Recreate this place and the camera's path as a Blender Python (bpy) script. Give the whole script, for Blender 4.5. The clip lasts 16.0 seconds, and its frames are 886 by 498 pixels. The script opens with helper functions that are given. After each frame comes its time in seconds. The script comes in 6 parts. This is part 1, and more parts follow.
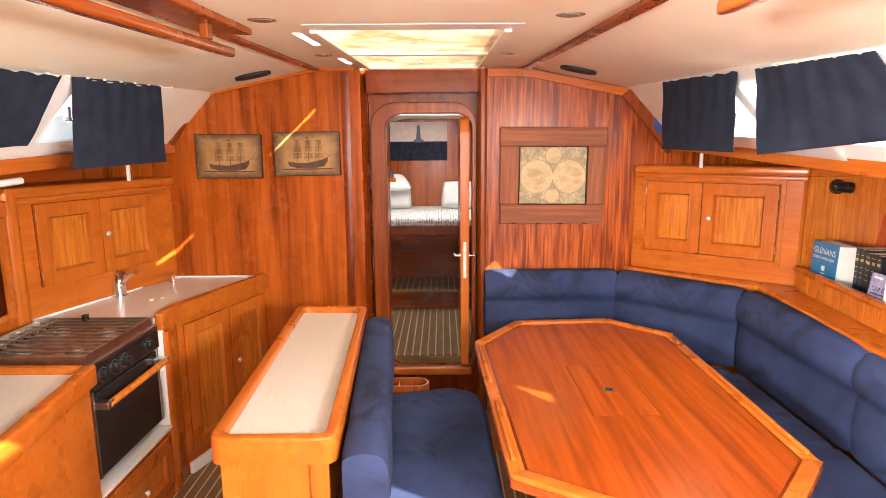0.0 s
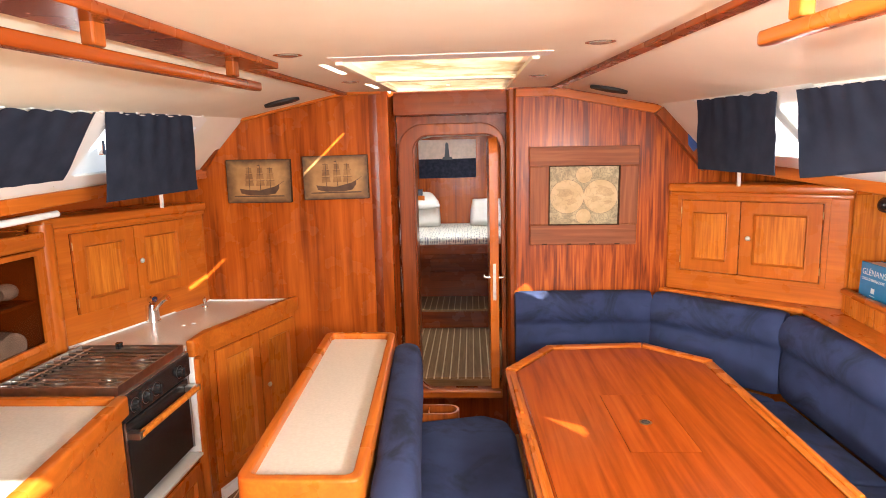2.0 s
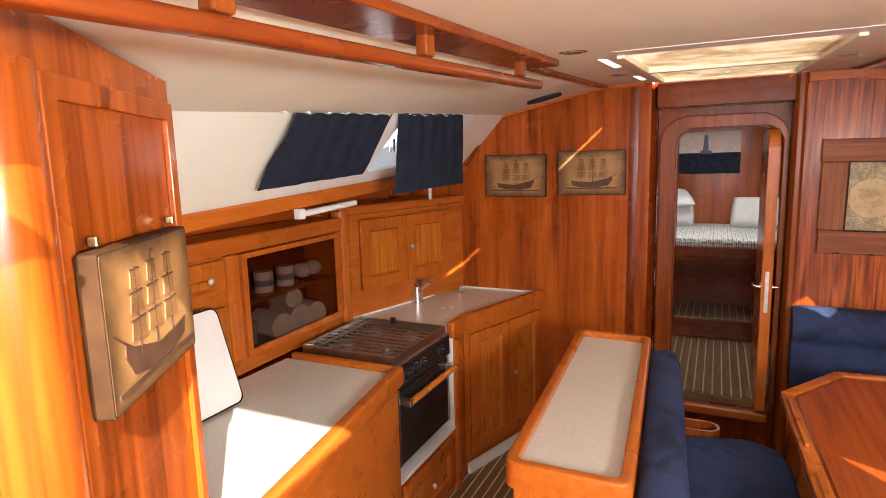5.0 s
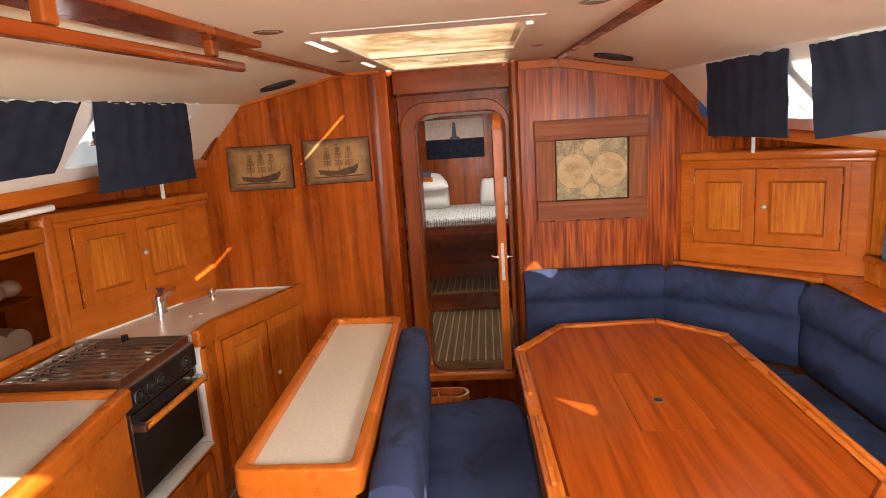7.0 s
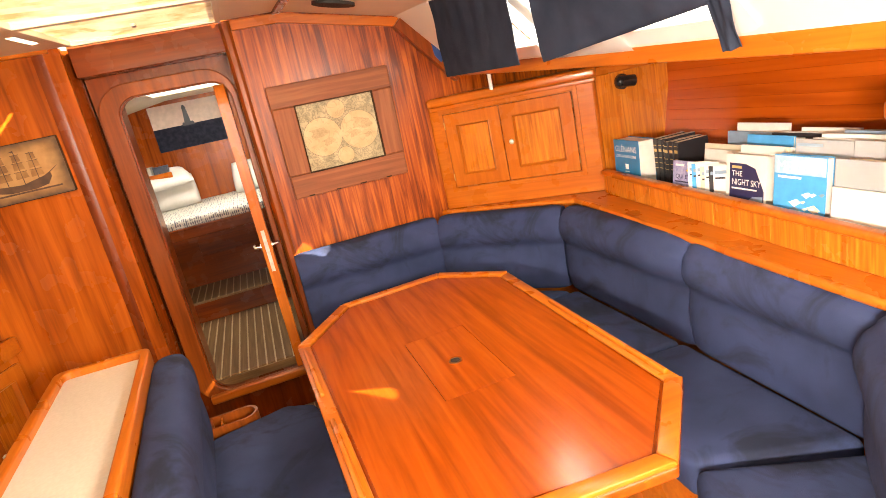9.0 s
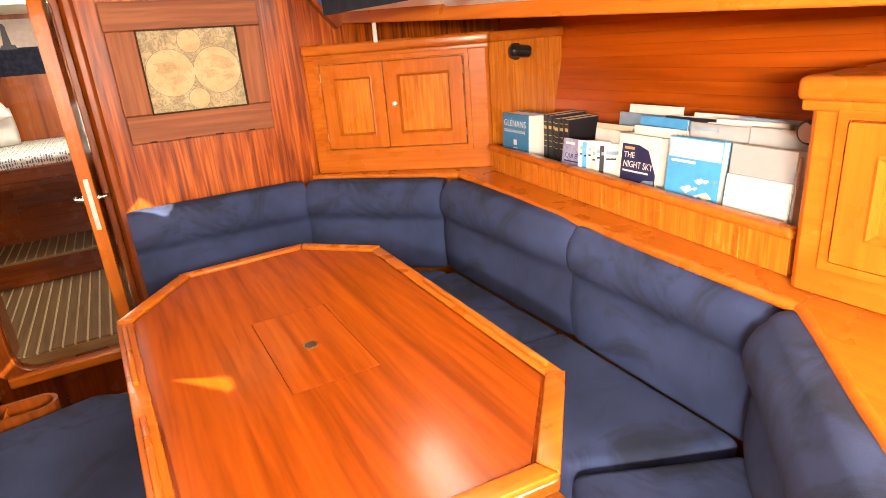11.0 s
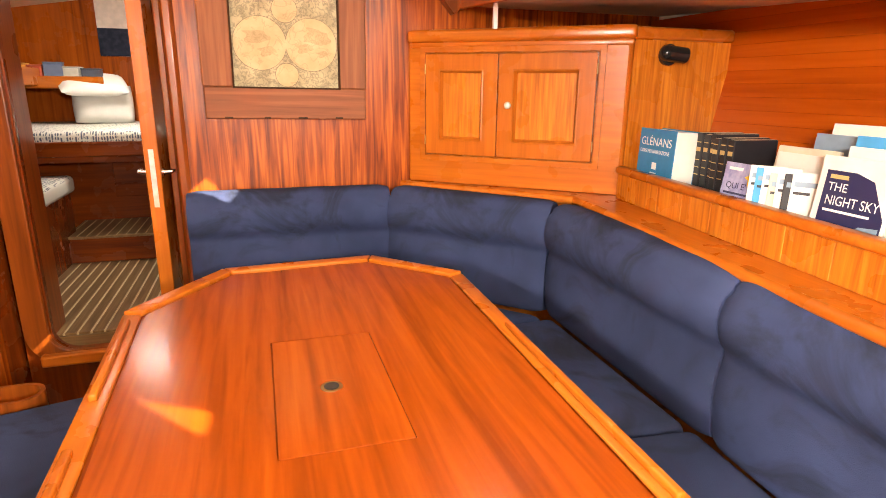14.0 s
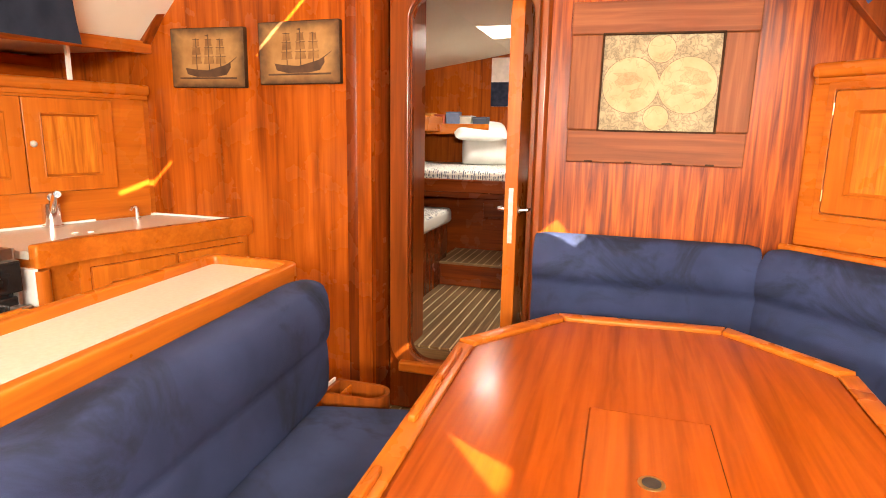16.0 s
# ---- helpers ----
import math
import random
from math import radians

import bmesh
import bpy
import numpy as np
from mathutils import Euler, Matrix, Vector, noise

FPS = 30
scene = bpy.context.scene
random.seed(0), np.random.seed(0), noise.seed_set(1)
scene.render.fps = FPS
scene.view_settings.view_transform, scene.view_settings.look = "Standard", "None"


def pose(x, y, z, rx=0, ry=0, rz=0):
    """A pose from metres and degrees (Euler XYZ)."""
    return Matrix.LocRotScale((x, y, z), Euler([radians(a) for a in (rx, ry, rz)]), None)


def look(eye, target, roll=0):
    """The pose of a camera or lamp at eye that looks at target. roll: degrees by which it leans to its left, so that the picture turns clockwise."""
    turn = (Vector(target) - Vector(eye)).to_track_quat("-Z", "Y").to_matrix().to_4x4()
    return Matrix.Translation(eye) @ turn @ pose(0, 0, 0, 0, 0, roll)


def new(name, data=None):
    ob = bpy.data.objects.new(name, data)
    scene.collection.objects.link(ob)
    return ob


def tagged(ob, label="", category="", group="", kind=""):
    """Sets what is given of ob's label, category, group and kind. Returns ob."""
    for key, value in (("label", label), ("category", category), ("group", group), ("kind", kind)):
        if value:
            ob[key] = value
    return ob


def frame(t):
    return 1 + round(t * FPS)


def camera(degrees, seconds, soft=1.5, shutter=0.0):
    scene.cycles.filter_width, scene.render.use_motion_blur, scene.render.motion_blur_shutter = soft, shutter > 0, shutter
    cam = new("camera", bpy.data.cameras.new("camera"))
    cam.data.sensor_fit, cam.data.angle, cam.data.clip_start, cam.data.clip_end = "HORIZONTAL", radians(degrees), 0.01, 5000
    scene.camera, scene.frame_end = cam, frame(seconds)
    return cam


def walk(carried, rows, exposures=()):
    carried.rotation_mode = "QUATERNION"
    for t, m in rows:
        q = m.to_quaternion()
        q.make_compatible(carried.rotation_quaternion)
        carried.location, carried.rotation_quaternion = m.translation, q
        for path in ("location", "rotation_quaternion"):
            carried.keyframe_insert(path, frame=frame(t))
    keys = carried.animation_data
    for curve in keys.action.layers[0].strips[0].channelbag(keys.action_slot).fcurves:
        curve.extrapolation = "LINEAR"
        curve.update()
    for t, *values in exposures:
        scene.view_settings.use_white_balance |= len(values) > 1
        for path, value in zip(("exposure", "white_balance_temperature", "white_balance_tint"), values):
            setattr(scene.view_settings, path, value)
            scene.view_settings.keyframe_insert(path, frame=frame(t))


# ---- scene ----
cam = camera(74.5, 16.0, 0.9)
PATH = [
    (0, (0.006, 0.006, 1.629), (0.007, 1.976, 1.284), -0.4),
    (0.5, (0.001, 0.005, 1.635), (-0.001, 1.981, 1.328), 0.2),
    (1, (-0.017, 0.014, 1.659), (-0.056, 1.99, 1.351), 1.2),
    (1.5, (-0.015, 0.034, 1.682), (-0.047, 2.008, 1.357), 4.1),
    (2, (0.013, 0.058, 1.692), (-0.089, 2.032, 1.386), -1.4),
    (2.5, (0.042, 0.044, 1.714), (-0.207, 2.008, 1.432), -2.9),
    (3, (0.008, 0.03, 1.72), (-0.451, 1.959, 1.457), -2.7),
    (3.5, (-0.05, 0.028, 1.714), (-0.679, 1.906, 1.433), -2.4),
    (4, (-0.11, 0.024, 1.714), (-0.893, 1.842, 1.428), -1.8),
    (4.2, (-0.13, 0.023, 1.705), (-0.982, 1.809, 1.42), -1.4),
    (6.3, (-0.021, 0.036, 1.703), (-0.757, 1.866, 1.37), -2.4),
    (6.5, (0.03, 0.059, 1.703), (-0.529, 1.954, 1.391), -1.9),
    (7, (0.076, 0.128, 1.666), (-0.087, 2.089, 1.305), -3.8),
    (7.5, (0.11, 0.235, 1.619), (0.189, 2.173, 1.131), -4.7),
    (8, (0.153, 0.332, 1.603), (0.489, 2.22, 1.035), -6.5),
    (8.5, (0.178, 0.372, 1.619), (0.693, 2.208, 1.014), -12.1),
    (9, (0.204, 0.416, 1.609), (0.728, 2.266, 1.059), -12.1),
    (9.5, (0.273, 0.495, 1.58), (1.066, 2.289, 1.19), -5.6),
    (10, (0.269, 0.533, 1.56), (1.075, 2.226, 0.865), -4.4),
    (10.2, (0.283, 0.556, 1.552), (1.176, 2.215, 0.884), -4.7),
    (12.3, (0.462, 0.951, 1.377), (1.173, 2.688, 0.688), -7.0),
    (12.5, (0.518, 1.003, 1.373), (1.149, 2.805, 0.779), -7.6),
    (13, (0.514, 1.027, 1.331), (1.277, 2.817, 0.869), -4.5),
    (13.5, (0.458, 1.053, 1.311), (1.092, 2.865, 0.75), -3.2),
    (14, (0.577, 1.107, 1.272), (1.152, 2.947, 0.739), 0.6),
    (14.5, (0.634, 1.16, 1.25), (1.133, 3.022, 0.716), 1.6),
    (15, (0.554, 1.262, 1.234), (0.993, 3.159, 0.774), -1.0),
    (15.5, (0.523, 1.318, 1.24), (0.512, 3.26, 0.766), -1.9),
    (16, (0.601, 1.27, 1.244), (0.03, 3.147, 0.855), 1.0),
]
walk(cam, [(t, look(eye, target, roll)) for t, eye, target, roll in PATH], [(0.0, 2.70, 6800, 10), (2.5, 2.60, 6700, 10), (3.2, 2.40, 6600, 10), (4.0, 1.85, 6500, 10), (6.5, 1.93, 6800, 10), (7.5, 2.13, 7500, 10), (8.2, 2.65, 8200, 10), (9.0, 2.83, 8300, 10), (13.0, 2.88, 8100, 10), (15.0, 2.96, 8100, 10), (16.0, 3.15, 7900, 10)])

# ---- world, sun, daylight through the openings ----
SUN = Vector((-1.12, 1.2, -1.0)).normalized()
world = bpy.data.worlds.new("sky")
scene.world = world
world.use_nodes = True
wn = world.node_tree.nodes
sky = wn.new("ShaderNodeTexSky")
sky.sky_type, sky.sun_disc = "NISHITA", False
sky.sun_elevation = math.asin(-SUN.z)
sky.sun_rotation = math.atan2(-SUN.x, -SUN.y)
wn["Background"].inputs["Strength"].default_value = 0.065
world.node_tree.links.new(sky.outputs[0], wn["Background"].inputs[0])
sun = new("sun", bpy.data.lights.new("sun", "SUN"))
sun.data.energy, sun.data.angle, sun.data.color = 5.0, radians(0.5), (1.0, 0.93, 0.82)
sun.matrix_world = look((0, 0, 6), Vector((0, 0, 6)) + SUN)


def daylight(name, eye, target, w, h, watts, color=(0.93, 0.96, 1.0)):
    lamp = new(name, bpy.data.lights.new(name, "AREA"))
    lamp.data.shape, lamp.data.size, lamp.data.size_y = "RECTANGLE", w, h
    lamp.data.energy, lamp.data.color = watts, color
    lamp.matrix_world = look(eye, target)
    return lamp


daylight("companionway_daylight", (-0.03, -0.6, 1.82), (-0.03, -0.1, 0.2), 1.0, 1.3, 7)
daylight("companionway_door_daylight", (-0.03, -1.46, 1.35), (1.6, 2.0, 1.1), 0.85, 0.9, 7.5)
daylight("hatch_daylight", (-0.1, 2.85, 2.03), (-0.1, 2.85, 0), 0.62, 1.3, 0.8, (1.0, 0.93, 0.8))
daylight("window_fill", (1.3, 2.35, 1.8), (0.0, 2.35, 1.0), 1.3, 0.2, 1.9)
daylight("window_fill", (-1.56, 2.35, 1.8), (0.5, 2.0, 1.1), 1.3, 0.2, 1.2)
# Fill lamps at unseen after windows, added to brighten lockers and port headliner.
daylight("window_fill", (-1.49, -0.85, 1.64), (2.1, 2.0, 1.2), 1.0, 0.2, 82)
daylight("window_fill", (1.24, -0.25, 1.66), (-1.7, 1.3, 2.5), 1.2, 0.2, 29)
daylight("forward_hatch_daylight", (-0.1, 5.4, 1.9), (-0.1, 5.6, 0), 0.5, 0.5, 2.1)

# ---- materials ----


def nodes_of(name):
    m = bpy.data.materials.new(name)
    m.use_nodes = True
    return m, m.node_tree.nodes, m.node_tree.links, m.node_tree.nodes["Principled BSDF"]


def ramp(n, stops):
    r = n.new("ShaderNodeValToRGB")
    el = r.color_ramp.elements
    while len(el) < len(stops):
        el.new(0.5)
    for e, (p, c) in zip(el, stops):
        e.position, e.color = p, (*c, 1)
    return r


def wood(name, dark, mid, light, axis="z", fine=55.0, rough=0.28, coat=0.35, figure=0.5, bump=0.04, spread=0.16, twist=0.6):
    """Varnished wood with its grain along one axis of the object."""
    m, n, l, b = nodes_of(name)
    tc, inf = n.new("ShaderNodeTexCoord"), n.new("ShaderNodeObjectInfo")
    add = n.new("ShaderNodeVectorMath")
    add.operation = "MULTIPLY_ADD"
    add.inputs[1].default_value = (1, 1, 1)
    l.new(tc.outputs["Object"], add.inputs[0])
    mul = n.new("ShaderNodeMath")
    mul.operation = "MULTIPLY"
    mul.inputs[1].default_value = 7.3
    l.new(inf.outputs["Random"], mul.inputs[0])
    l.new(mul.outputs[0], add.inputs[2])
    s = {"x": (0.05, 1, 1), "y": (1, 0.05, 1), "z": (1, 1, 0.05)}[axis]
    grains = []
    for k, det, dist in ((fine, 5, twist), (fine * 0.14, 3, 1.8)):
        mp = n.new("ShaderNodeMapping")
        mp.inputs["Scale"].default_value = [k * v for v in s]
        t = n.new("ShaderNodeTexNoise")
        t.inputs["Scale"].default_value, t.inputs["Detail"].default_value = 1.0, det
        t.inputs["Distortion"].default_value = dist
        l.new(add.outputs[0], mp.inputs[0])
        l.new(mp.outputs[0], t.inputs[0])
        grains.append(t)
    mix = n.new("ShaderNodeMix")
    mix.inputs[0].default_value = figure
    l.new(grains[0].outputs[0], mix.inputs[2])
    l.new(grains[1].outputs[0], mix.inputs[3])
    r = ramp(n, ((0.5 - spread, dark), (0.5, mid), (0.5 + spread, light)))
    l.new(mix.outputs[0], r.inputs[0])
    l.new(r.outputs[0], b.inputs["Base Color"])
    wear = n.new("ShaderNodeTexNoise")
    wear.inputs["Scale"].default_value, wear.inputs["Detail"].default_value = 6.0, 4
    l.new(add.outputs[0], wear.inputs[0])
    mr = n.new("ShaderNodeMapRange")
    mr.inputs["To Min"].default_value, mr.inputs["To Max"].default_value = rough - 0.03, rough + 0.05
    l.new(wear.outputs[0], mr.inputs[0])
    l.new(mr.outputs[0], b.inputs["Roughness"])
    b.inputs["Coat Weight"].default_value, b.inputs["Coat Roughness"].default_value = coat * 0.35, 0.14
    b.inputs["Specular IOR Level"].default_value = 0.26
    bp = n.new("ShaderNodeBump")
    bp.inputs["Strength"].default_value, bp.inputs["Distance"].default_value = bump, 0.004
    l.new(grains[0].outputs[0], bp.inputs["Height"])
    l.new(bp.outputs[0], b.inputs["Normal"])
    return m


def plain(name, c1, c2=None, rough=0.5, metal=0.0, scale=8.0, bump=0.0, bscale=200.0, coat=0.0, spec=0.5):
    """A painted, woven or moulded surface: two tones at one scale and a fine relief at another."""
    m, n, l, b = nodes_of(name)
    tc = n.new("ShaderNodeTexCoord")
    t = n.new("ShaderNodeTexNoise")
    t.inputs["Scale"].default_value, t.inputs["Detail"].default_value = scale, 5
    l.new(tc.outputs["Object"], t.inputs[0])
    r = ramp(n, ((0.35, c1), (0.68, c2 or c1)))
    l.new(t.outputs[0], r.inputs[0])
    l.new(r.outputs[0], b.inputs["Base Color"])
    b.inputs["Roughness"].default_value, b.inputs["Metallic"].default_value = rough, metal
    b.inputs["Coat Weight"].default_value = coat
    b.inputs["Specular IOR Level"].default_value = spec
    if bump:
        f = n.new("ShaderNodeTexNoise")
        f.inputs["Scale"].default_value, f.inputs["Detail"].default_value = bscale, 3
        l.new(tc.outputs["Object"], f.inputs[0])
        bp = n.new("ShaderNodeBump")
        bp.inputs["Strength"].default_value, bp.inputs["Distance"].default_value = bump, 0.003
        l.new(f.outputs[0], bp.inputs["Height"])
        l.new(bp.outputs[0], b.inputs["Normal"])
    return m


D, M_, L_ = (0.16, 0.0273, 0.00304), (0.36, 0.0704, 0.00738), (0.5, 0.114, 0.013)
WALL = wood("mahogany_upright", D, M_, L_, "z", 42, 0.26, 0.4, 0.55)
RIBBON = wood("mahogany_ribbon", (0.13, 0.02, 0.0025), (0.32, 0.056, 0.0055), (0.5, 0.118, 0.012), "z", 40, 0.33, 0.2, 0.2, 0.05, 0.13, 1.1)
WX = wood("mahogany_along", (0.37, 0.086, 0.0098), (0.45, 0.11, 0.0125), (0.52, 0.142, 0.0175), "x", 60, 0.27, 0.35, 0.5, 0.02)
WZ = wood("mahogany_stile", (0.37, 0.086, 0.0098), (0.45, 0.11, 0.0125), (0.52, 0.142, 0.0175), "z", 60, 0.27, 0.35, 0.5, 0.02)
WY = wood("mahogany_fore_aft", (0.37, 0.086, 0.0098), (0.45, 0.11, 0.0125), (0.52, 0.142, 0.0175), "y", 60, 0.27, 0.35, 0.5, 0.02)
PANEL = wood("mahogany_panel", (0.34, 0.084, 0.0095), (0.5, 0.142, 0.0165), (0.62, 0.21, 0.028), "z", 80, 0.27, 0.35, 0.25, 0.02)
# Darker mahogany; on the door recess and port rail it carries shade as colour.
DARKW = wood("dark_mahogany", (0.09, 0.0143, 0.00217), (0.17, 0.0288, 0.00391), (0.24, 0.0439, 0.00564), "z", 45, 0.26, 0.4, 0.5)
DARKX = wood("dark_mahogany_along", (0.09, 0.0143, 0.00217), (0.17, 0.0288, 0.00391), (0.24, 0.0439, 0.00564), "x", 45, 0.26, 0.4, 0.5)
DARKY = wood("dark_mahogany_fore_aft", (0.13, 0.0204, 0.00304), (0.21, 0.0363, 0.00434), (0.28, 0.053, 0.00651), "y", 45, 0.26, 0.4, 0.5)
TABLE = wood("mahogany_table", (0.21, 0.034, 0.0037), (0.31, 0.0535, 0.0057), (0.38, 0.073, 0.0077), "y", 40, 0.24, 0.8, 0.5, 0.015)
HULLW = wood("hull_lining", (0.32, 0.05, 0.005), (0.44, 0.073, 0.007), (0.52, 0.096, 0.0096), "y", 30, 0.24, 0.4, 0.6, 0.015)
OLDW = wood("weathered_frame_wood", (0.15, 0.04, 0.013), (0.25, 0.072, 0.024), (0.36, 0.12, 0.042), "x", 45, 0.5, 0.0, 0.5, 0.12)
OLDWZ = wood("weathered_frame_wood_upright", (0.15, 0.04, 0.013), (0.25, 0.072, 0.024), (0.36, 0.12, 0.042), "z", 45, 0.5, 0.0, 0.5, 0.12)
MOULD = wood("mahogany_moulding", (0.34, 0.082, 0.0095), (0.43, 0.11, 0.0125), (0.5, 0.14, 0.017), "z", 60, 0.3, 0.2, 0.5, 0.02)
# Mahogany with shade put into its colour, for door recess and port posts.
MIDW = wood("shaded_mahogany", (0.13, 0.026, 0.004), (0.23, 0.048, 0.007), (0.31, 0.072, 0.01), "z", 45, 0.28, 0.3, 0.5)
TEAK = wood("teak_sole", (0.13, 0.07, 0.028), (0.2, 0.115, 0.05), (0.27, 0.165, 0.075), "y", 70, 0.4, 0.1, 0.4)
TEAKX = wood("teak_sole_across", (0.13, 0.07, 0.028), (0.2, 0.115, 0.05), (0.27, 0.165, 0.075), "x", 70, 0.4, 0.1, 0.4)
HOLLY = wood("holly_strip", (0.5, 0.4, 0.24), (0.6, 0.5, 0.32), (0.68, 0.58, 0.4), "y", 50, 0.4, 0.1, 0.4)
VINYL = plain("cream_headliner", (0.79, 0.745, 0.6), (0.83, 0.79, 0.65), 0.6, 0, 3, 0.08, 260)
GELCOAT = plain("white_gelcoat", (0.78, 0.75, 0.63), (0.82, 0.79, 0.68), 0.35, 0, 4)
WHITE = plain("white_plastic", (0.78, 0.76, 0.71), (0.82, 0.8, 0.76), 0.35, 0, 6)
LAMINATE = plain("cream_laminate", (0.57, 0.52, 0.44), (0.63, 0.58, 0.5), 0.3, 0, 90, 0.02, 500)


def suede(name, lo, hi, worn):
    """Napped cloth: slow changes of tone, rubbed darker smudges and a fine nap."""
    m = plain(name, lo, hi, 0.92, 0, 2.4, 0.3, 420, 0, 0.2)
    n, l, b = m.node_tree.nodes, m.node_tree.links, m.node_tree.nodes["Principled BSDF"]
    base = b.inputs["Base Color"].links[0].from_socket
    tc, t = n.new("ShaderNodeTexCoord"), n.new("ShaderNodeTexNoise")
    t.inputs["Scale"].default_value, t.inputs["Detail"].default_value, t.inputs["Distortion"].default_value = 3.2, 6, 1.0
    t.inputs["Roughness"].default_value = 0.62
    l.new(tc.outputs["Object"], t.inputs[0])
    r = ramp(n, ((0.5, (0, 0, 0)), (0.64, (0.85, 0.85, 0.85))))
    l.new(t.outputs[0], r.inputs[0])
    mx = n.new("ShaderNodeMix")
    mx.data_type = "RGBA"
    l.new(r.outputs[0], mx.inputs[0])
    l.new(base, mx.inputs[6])
    mx.inputs[7].default_value = (*worn, 1)
    l.new(mx.outputs[2], b.inputs["Base Color"])
    return m


BLUE = suede("blue_suede", (0.021, 0.03, 0.072), (0.04, 0.057, 0.135), (0.014, 0.017, 0.031))
CURTAIN = plain("navy_cotton", (0.018, 0.023, 0.038), (0.026, 0.033, 0.052), 0.95, 0, 12, 0.2, 700, 0, 0.1)
CHROME = plain("chrome", (0.75, 0.75, 0.75), (0.85, 0.85, 0.85), 0.12, 1.0, 10)
STEEL = plain("brushed_steel", (0.5, 0.48, 0.45), (0.62, 0.6, 0.57), 0.3, 1.0, 30)
PEWTER = plain("pale_pewter", (0.5, 0.47, 0.42), (0.66, 0.63, 0.57), 0.35, 0.3, 40)
BRASS = plain("aged_brass", (0.5, 0.36, 0.16), (0.62, 0.47, 0.24), 0.3, 1.0, 30)
BLACK = plain("black_enamel", (0.012, 0.011, 0.011), (0.02, 0.018, 0.018), 0.22, 0, 20)
IRON = plain("cast_iron", (0.02, 0.019, 0.018), (0.04, 0.036, 0.034), 0.55, 0.4, 60, 0.2, 300)
SMOKED = plain("smoked_acrylic", (0.05, 0.03, 0.02), (0.06, 0.035, 0.024), 0.08, 0, 5)
DARKGAP = plain("painted_hole_shade", (0.02, 0.012, 0.008), (0.03, 0.018, 0.01), 0.8, 0, 8)
SOCKET = plain("recessed_lamp_lens", (0.12, 0.1, 0.08), (0.2, 0.17, 0.13), 0.25, 0, 30)
PAPER = plain("white_paper", (0.7, 0.67, 0.6), (0.76, 0.74, 0.68), 0.6, 0, 14)
CREAMP = plain("cream_paper", (0.62, 0.54, 0.38), (0.68, 0.61, 0.46), 0.65, 0, 20)
CLOTH = plain("white_cotton", (0.72, 0.7, 0.66), (0.8, 0.78, 0.74), 0.85, 0, 9, 0.3, 60)


def glassy(name, color, rough, trans):
    m, n, l, b = nodes_of(name)
    b.inputs["Base Color"].default_value = (*color, 1)
    b.inputs["Roughness"].default_value, b.inputs["Transmission Weight"].default_value = rough, trans
    b.inputs["IOR"].default_value = 1.12
    return m


GLASS = glassy("window_glass", (0.95, 0.97, 0.97), 0.03, 1.0)
SMOKE = glassy("smoked_glass", (0.2, 0.12, 0.085), 0.04, 1.0)
CLEARP = glassy("clear_plastic_sleeve", (0.9, 0.92, 0.93), 0.15, 0.7)


def translucent(name, color, through_=0.3):
    m, n, l, b = nodes_of(name)
    tr = n.new("ShaderNodeBsdfTranslucent")
    df = n.new("ShaderNodeBsdfDiffuse")
    mx = n.new("ShaderNodeMixShader")
    tc, t = n.new("ShaderNodeTexCoord"), n.new("ShaderNodeTexNoise")
    t.inputs["Scale"].default_value = 5
    l.new(tc.outputs["Object"], t.inputs[0])
    r = ramp(n, ((0.35, color), (0.7, tuple(min(1, c * 1.15) for c in color))))
    l.new(t.outputs[0], r.inputs[0])
    l.new(r.outputs[0], tr.inputs[0])
    l.new(r.outputs[0], df.inputs[0])
    mx.inputs[0].default_value = through_
    l.new(df.outputs[0], mx.inputs[1])
    l.new(tr.outputs[0], mx.inputs[2])
    l.new(mx.outputs[0], n["Material Output"].inputs[0])
    return m


# Cloth of added sheets that stand in for glaring daylight at the openings.
SCREEN = translucent("white_stand_in_screen", (0.8, 0.8, 0.78), 0.7)
BLIND = translucent("pleated_blind_cloth", (0.84, 0.7, 0.48), 0.3)
for node in BLIND.node_tree.nodes:
    if node.bl_idname == "ShaderNodeTexNoise":      # uneven light through the pleats, put into the cloth colour as brown blotches
        node.inputs["Scale"].default_value, node.inputs["Detail"].default_value, node.inputs["Distortion"].default_value = 4.0, 5, 1.0
    elif node.bl_idname == "ShaderNodeValToRGB":
        node.color_ramp.elements[0].color = (0.58, 0.4, 0.19, 1)
        node.color_ramp.elements[0].position, node.color_ramp.elements[1].position = 0.36, 0.56



def solid(name, c, rough=0.5):
    return plain(name, c, tuple(v * 1.18 for v in c), rough, 0, 25)


# ---- mesh helpers ----


def link_mesh(name, bm, material):
    me = bpy.data.meshes.new(name)
    bmesh.ops.recalc_face_normals(bm, faces=bm.faces)
    bm.to_mesh(me)
    bm.free()
    me.materials.append(material)
    return new(name, me)


def part(name, bm, material, parent, label=""):
    ob = link_mesh(name, bm, material)
    ob.parent = parent
    if label:
        ob["label"] = label
    return ob


def setting(name, bm, material, label="", category=""):
    return tagged(link_mesh(name, bm, material), label, category or name.split("_")[0], kind="structure")


def thing(name, m, label, category, group=""):
    e = new(name)
    e.empty_display_size = 0.05
    e.matrix_world = m
    return tagged(e, label, category, group)


def along(a, b, z=0.0):
    """A frame whose x runs from a to b on the plan, z up; the room lies on its negative y."""
    d = Vector((b[0] - a[0], b[1] - a[1], 0)).normalized()
    n = Vector((-d.y, d.x, 0))
    m = Matrix((d, n, Vector((0, 0, 1)))).transposed().to_4x4()
    m.translation = (a[0], a[1], z)
    return m


